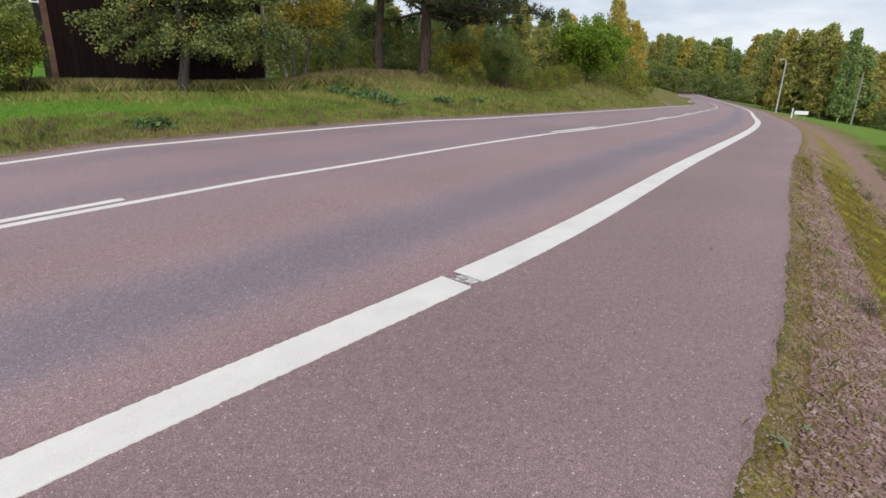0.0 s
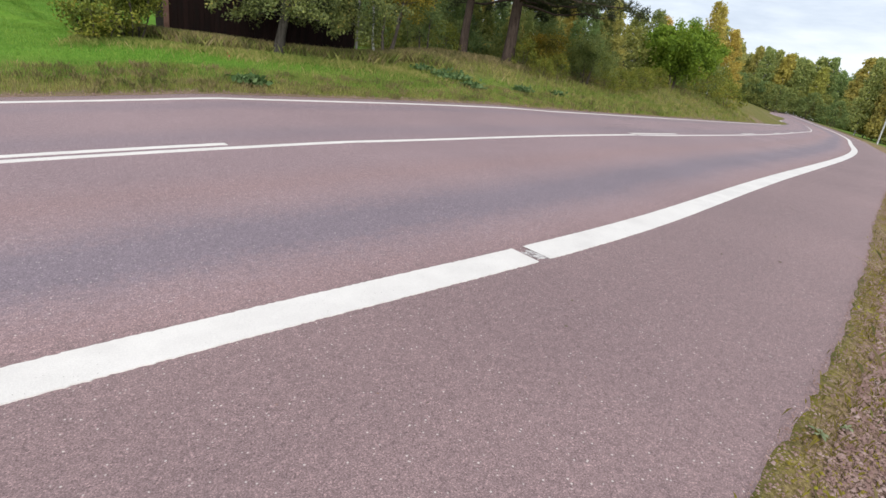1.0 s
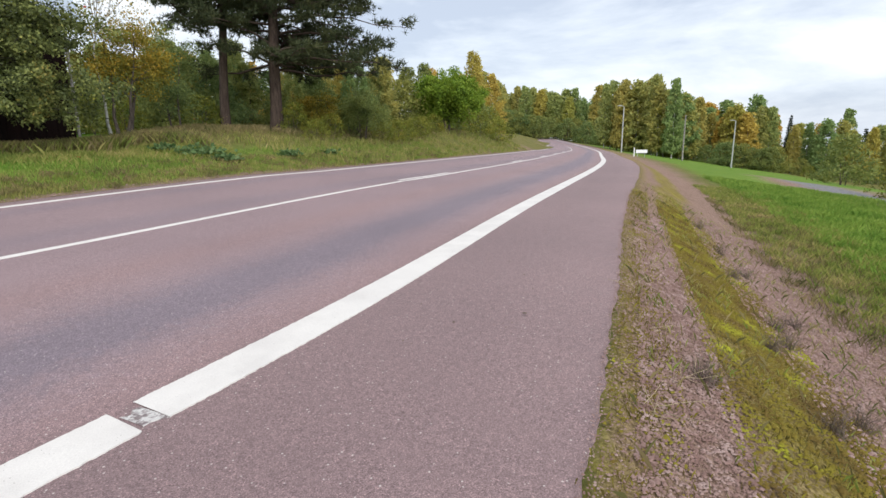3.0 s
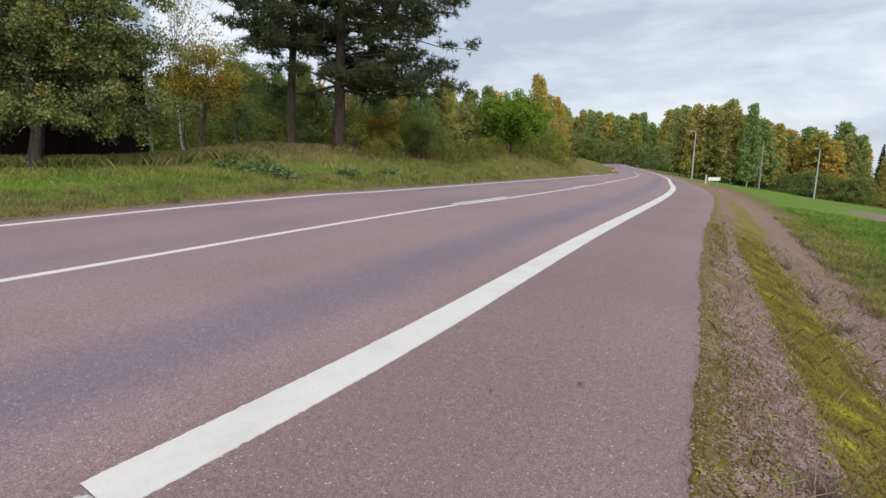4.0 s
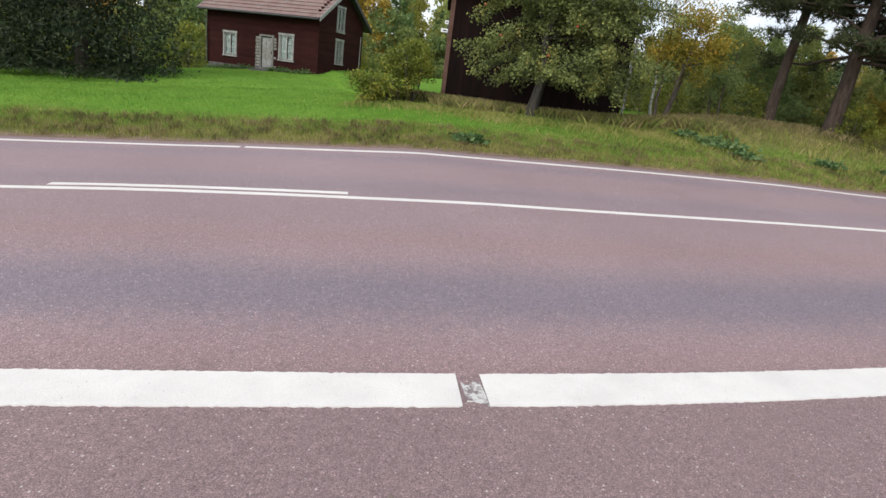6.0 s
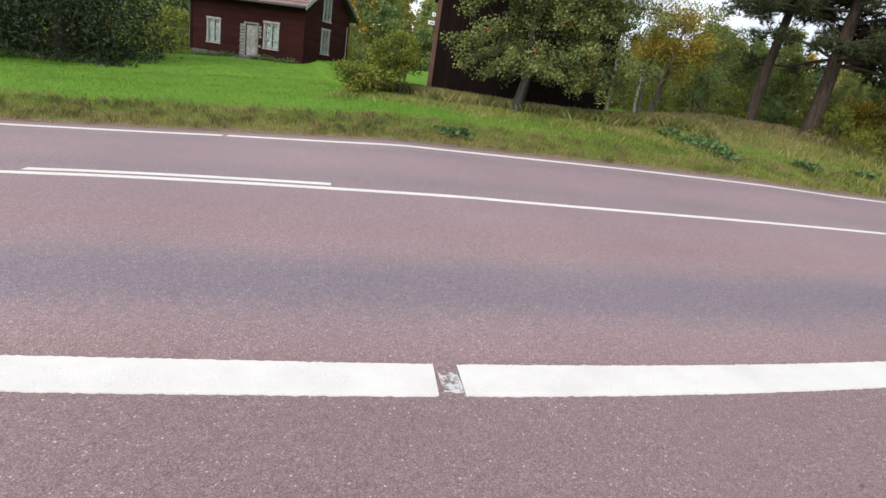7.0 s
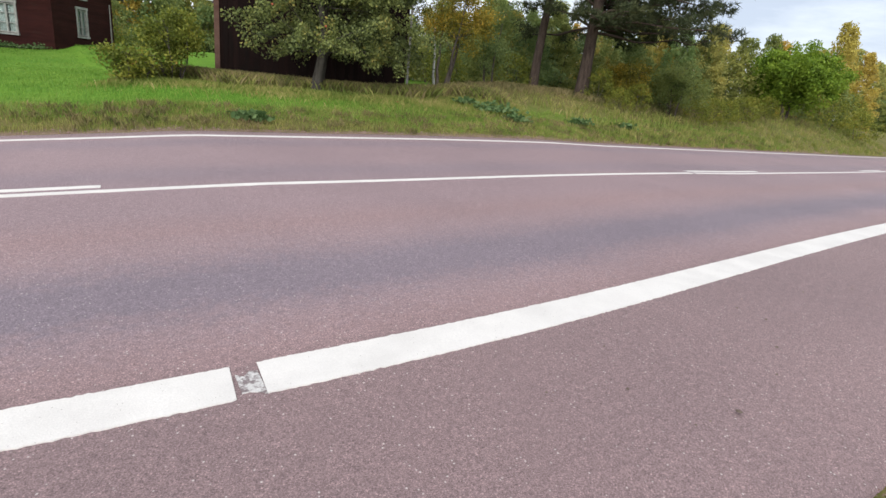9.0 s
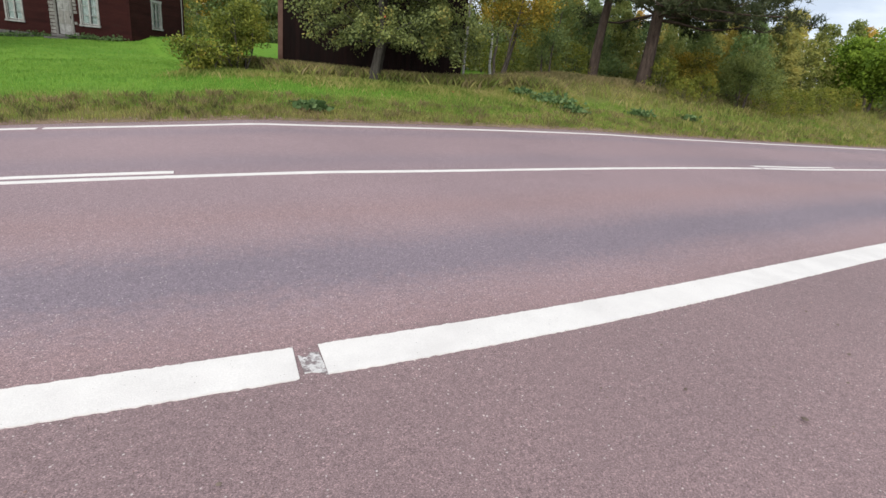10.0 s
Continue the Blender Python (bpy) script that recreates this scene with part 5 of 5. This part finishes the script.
x, y = strip(rng, 26000, -2, 26, EDGE_N - 5.2, EDGE_N - 2.7, 14)
blades("slope_grass", x, y, 0.12, 0.0032, BLADE_MIX, rng, "fading tall grass on the embankment slope", 0.9)

x, y = strip(rng, 9000, -2, 20, EDGE_N - 4.4, EDGE_N - 2.4, 9)
blades("slope_grass", x, y, 0.10, 0.0026, BLADE_DRY, rng, "pale dry grass fading into the gravel", 1.1)


def stones(name, x, y, r, rng, material, label):
    n = len(x)
    z = lie(x, y)
    base = np.array([(1, 0, 0), (0.25, 0.9, 0), (-0.85, 0.5, 0), (-0.7, -0.7, 0), (0.4, -0.85, 0), (0.1, 0.05, 0.8)])
    s = (r * rng.lognormal(-0.1, 0.35, n))[:, None, None]
    a = rng.uniform(0, 2 * pi, n)
    c, d = np.cos(a), np.sin(a)
    B = np.repeat(base[None], n, 0) * rng.uniform(0.7, 1.25, (n, 6, 1))
    R = np.stack([B[..., 0] * c[:, None] - B[..., 1] * d[:, None], B[..., 0] * d[:, None] + B[..., 1] * c[:, None], B[..., 2]], 2) * s
    V = (R + np.stack([x, y, z - 0.002], 1)[:, None, :]).reshape(-1, 3)
    F = np.array([(0, 1, 5), (1, 2, 5), (2, 3, 5), (3, 4, 5), (4, 0, 5)])
    F = (F[None] + 6 * np.arange(n)[:, None, None]).reshape(-1, 3)
    return tagged(new(name, array_mesh(name, V, F, material)), label, "gravel", kind="stuff")


x, y = strip(rng, 34000, -3, 6, EDGE_N - 0.56, EDGE_N - 0.15)
stones("gravel", x, y, 0.0058, rng, PEBBLE, "fine reddish gravel strip on the verge")
x, y = strip(rng, 14000, -4, 8, EDGE_N - 0.24, EDGE_N - 0.0)
stones("gravel", x, y, 0.0042, rng, PEBBLE, "fine gravel along the pavement edge")
x, y = strip(rng, 24000, -3, 11, EDGE_N - 3.0, EDGE_N - 1.1)
stones("gravel", x, y, 0.011, rng, PEBBLE, "reddish gravel on the embankment")
x, y = strip(rng, 62000, -5, 9, EDGE_N - 1.42, EDGE_N - 0.50)
keep = (x + 4.6 > 3.0 * rng.uniform(0, 1, len(x))) & (ripple(x, y, 2.6) + 0.7 * ripple(x, y, 7.0, 1.0) + 0.5 * rng.normal(0, 1, len(x)) > -0.55)
stones("moss", x[keep], y[keep], 0.0078, rng, MOSS, "uneven olive and yellow-green moss cushions on the verge")
x, y = strip(rng, 9000, -4, 9, EDGE_N - 0.34, EDGE_N - 0.03)
keep = ripple(x, y, 3.4, 2.0) + 0.6 * rng.normal(0, 1, len(x)) > -0.1
stones("moss", x[keep], y[keep], 0.0062, rng, MOSS, "thin olive moss along the pavement edge")
u, v = rng.uniform(-4, 7, 70), rng.uniform(-4.8, -3.85, 70)
q = on_road(u, v)
grit = stones("grit", q[:, 0], q[:, 1], 0.0036, rng, PEBBLE, "scattered grit on the paved shoulder")
grit.location.z = 0.006
u, v = rng.uniform(-3, 4, 26), rng.uniform(-4.75, -3.9, 26)
q = on_road(u, v)
grit = stones("grit", q[:, 0], q[:, 1], 0.0065, rng, TWIG, "dark bits of dirt on the paved shoulder")
grit.location.z = 0.005
x, y = strip(rng, 1500, -12, 16, EDGE_F + 0.0, EDGE_F + 0.4)
stones("gravel", x, y, 0.014, rng, PEBBLE, "loose gravel along the far road edge")


def weed_clump(name, seed, radius, height, count, leaf, material, label, x, y):
    rng = np.random.RandomState(seed)
    c = rng.normal(0, 1, (count, 3)) * np.array([radius * 0.5, radius * 0.4, height * 0.3])
    c[:, 2] = np.abs(c[:, 2]) + 0.06
    ob = new(name, leaves_mesh(name, c, leaf, rng, material, 0.7, 0.4))
    ob["kind"] = "stuff"
    return put(ob, x, y, label, "plant", "roadside plants")


for k, (t, v, rad, h) in enumerate(((8.9, 6.5, 0.62, 0.38), (8.6, 7.4, 0.3, 0.2), (9.0, 5.6, 0.34, 0.22), (12.0, 5.7, 0.34, 0.22), (1.6, 4.75, 0.3, 0.2), (14.5, 5.6, 0.3, 0.2))):
    q = on_road([t], [v])[0]
    weed_clump("weed_plant", 200 + k, rad, h, 240, 0.13, WEED, "broad-leaved green weed in the verge grass", q[0], q[1])
for k, (t, r) in enumerate(((0.6, 1.15), (1.6, 1.05), (2.6, 1.3), (4.2, 1.2), (6.0, 1.3), (-0.2, 1.3), (3.3, 1.6), (8.0, 1.2), (2.0, 1.25), (1.0, 1.4), (0.2, 0.5), (5.0, 1.45))):
    q = on_road([t], [EDGE_N - r])[0]
    tw = np.random.RandomState(300 + k)
    runs = [(bent((tw.normal(0, 0.035), tw.normal(0, 0.035), -0.02), (tw.normal(0, 0.07), tw.normal(0, 0.07), tw.uniform(0.04, 0.15)), tw, 0.16, 4), [0.0014, 0.0012, 0.001, 0.0007]) for _ in range(80)]
    put(new("dry_weed", tubes_mesh("dry_weed", runs, TWIG, 4)), q[0], q[1], "dry brown weed stalks on the mossy verge", "plant", "dry verge weeds")
for k in range(11):
    a, wr = 0.3 + 0.68 * k, np.random.RandomState(400 + k)
    if 3.7 < a < 4.9:
        continue
    m = pose(-21.08, 28.75, 0, 0, 0, -10.1) @ Vector((a, -0.28 + wr.uniform(-0.08, 0.05), 0))
    weed_clump("weed_plant", 400 + k, wr.uniform(0.3, 0.55), wr.uniform(0.12, 0.3), 130, 0.10, WEED, "low green weeds along the cottage wall", m.x, m.y)


# ---------------------------------------------------------------- small things on the near verge
peg = new("marker_peg")
part("shaft", tubes_mesh("shaft", [([Vector((0, 0, -0.12)), Vector((0.004, 0, 0.12)), Vector((0.006, 0.002, 0.20))], [0.006, 0.006, 0.0055])], STEEL, 8), peg)
part("cap", tubes_mesh("cap", [([Vector((0.006, 0.002, 0.198)), Vector((0.006, 0.002, 0.206))], [0.008, 0.007])], STEEL, 8), peg)
put(peg, 0.336, -0.212, "thin grey metal peg standing in the gravel", "peg")


def rosette(x, y, seed, leaves, length):
    """A flat rosette of long grey-green leaves."""
    tw = np.random.RandomState(seed)
    V, F = [], []
    for k in range(leaves):
        a, l, up = 2 * pi * k / leaves + tw.uniform(-0.3, 0.3), length * tw.uniform(0.7, 1.15), tw.uniform(0.25, 0.7)
        d, n = np.array([cos(a), sin(a), 0]), np.array([-sin(a), cos(a), 0])
        o = len(V)
        for t, w in ((0.05, 0.05), (0.35, 0.15), (0.7, 0.16), (1.0, 0.0)):
            c = d * l * t + np.array([0, 0, l * (up * t - 0.5 * t * t) + 0.01])
            V += [tuple(c - n * l * w), tuple(c + np.array([0, 0, -0.02 * l])), tuple(c + n * l * w)]
        for r in range(3):
            F += [(o + 3 * r + j, o + 3 * r + j + 1, o + 3 * r + j + 4, o + 3 * r + j + 3) for j in (0, 1)]
    return put(new("verge_plant", mesh_of("verge_plant", V, F, SAGE, True)), x, y, "small grey-green leafy plant by the pavement edge", "plant", "verge plants")


for k, (t, r, n, l) in enumerate(((-1.78, 0.10, 9, 0.045), (-1.6, 0.16, 7, 0.03))):
    q = on_road([t], [float(edge_n(t)) - r])[0]
    rosette(q[0], q[1], 520 + k, n, l)
for k, (t, r) in enumerate(((0.55, 0.20), (1.35, 0.12), (2.2, 0.25), (0.1, 0.34), (3.1, 0.18), (-0.4, 0.22), (-1.1, 0.30))):
    tw = np.random.RandomState(560 + k)
    q = on_road([t], [float(edge_n(t)) - r])[0]
    runs = []
    for _ in range(7):
        a, l = tw.uniform(0, 2 * pi), tw.uniform(0.10, 0.24)
        runs.append((bent((tw.normal(0, 0.03), tw.normal(0, 0.03), 0.0), (cos(a) * l, sin(a) * l, tw.uniform(0.02, 0.10)), tw, 0.1, 5), [0.0013, 0.0012, 0.0011, 0.0009, 0.0006]))
    put(new("dry_straw", tubes_mesh("dry_straw", runs, STRAW, 4)), q[0], q[1], "pale dry straws lying on the moss", "straw", "dry verge straws")
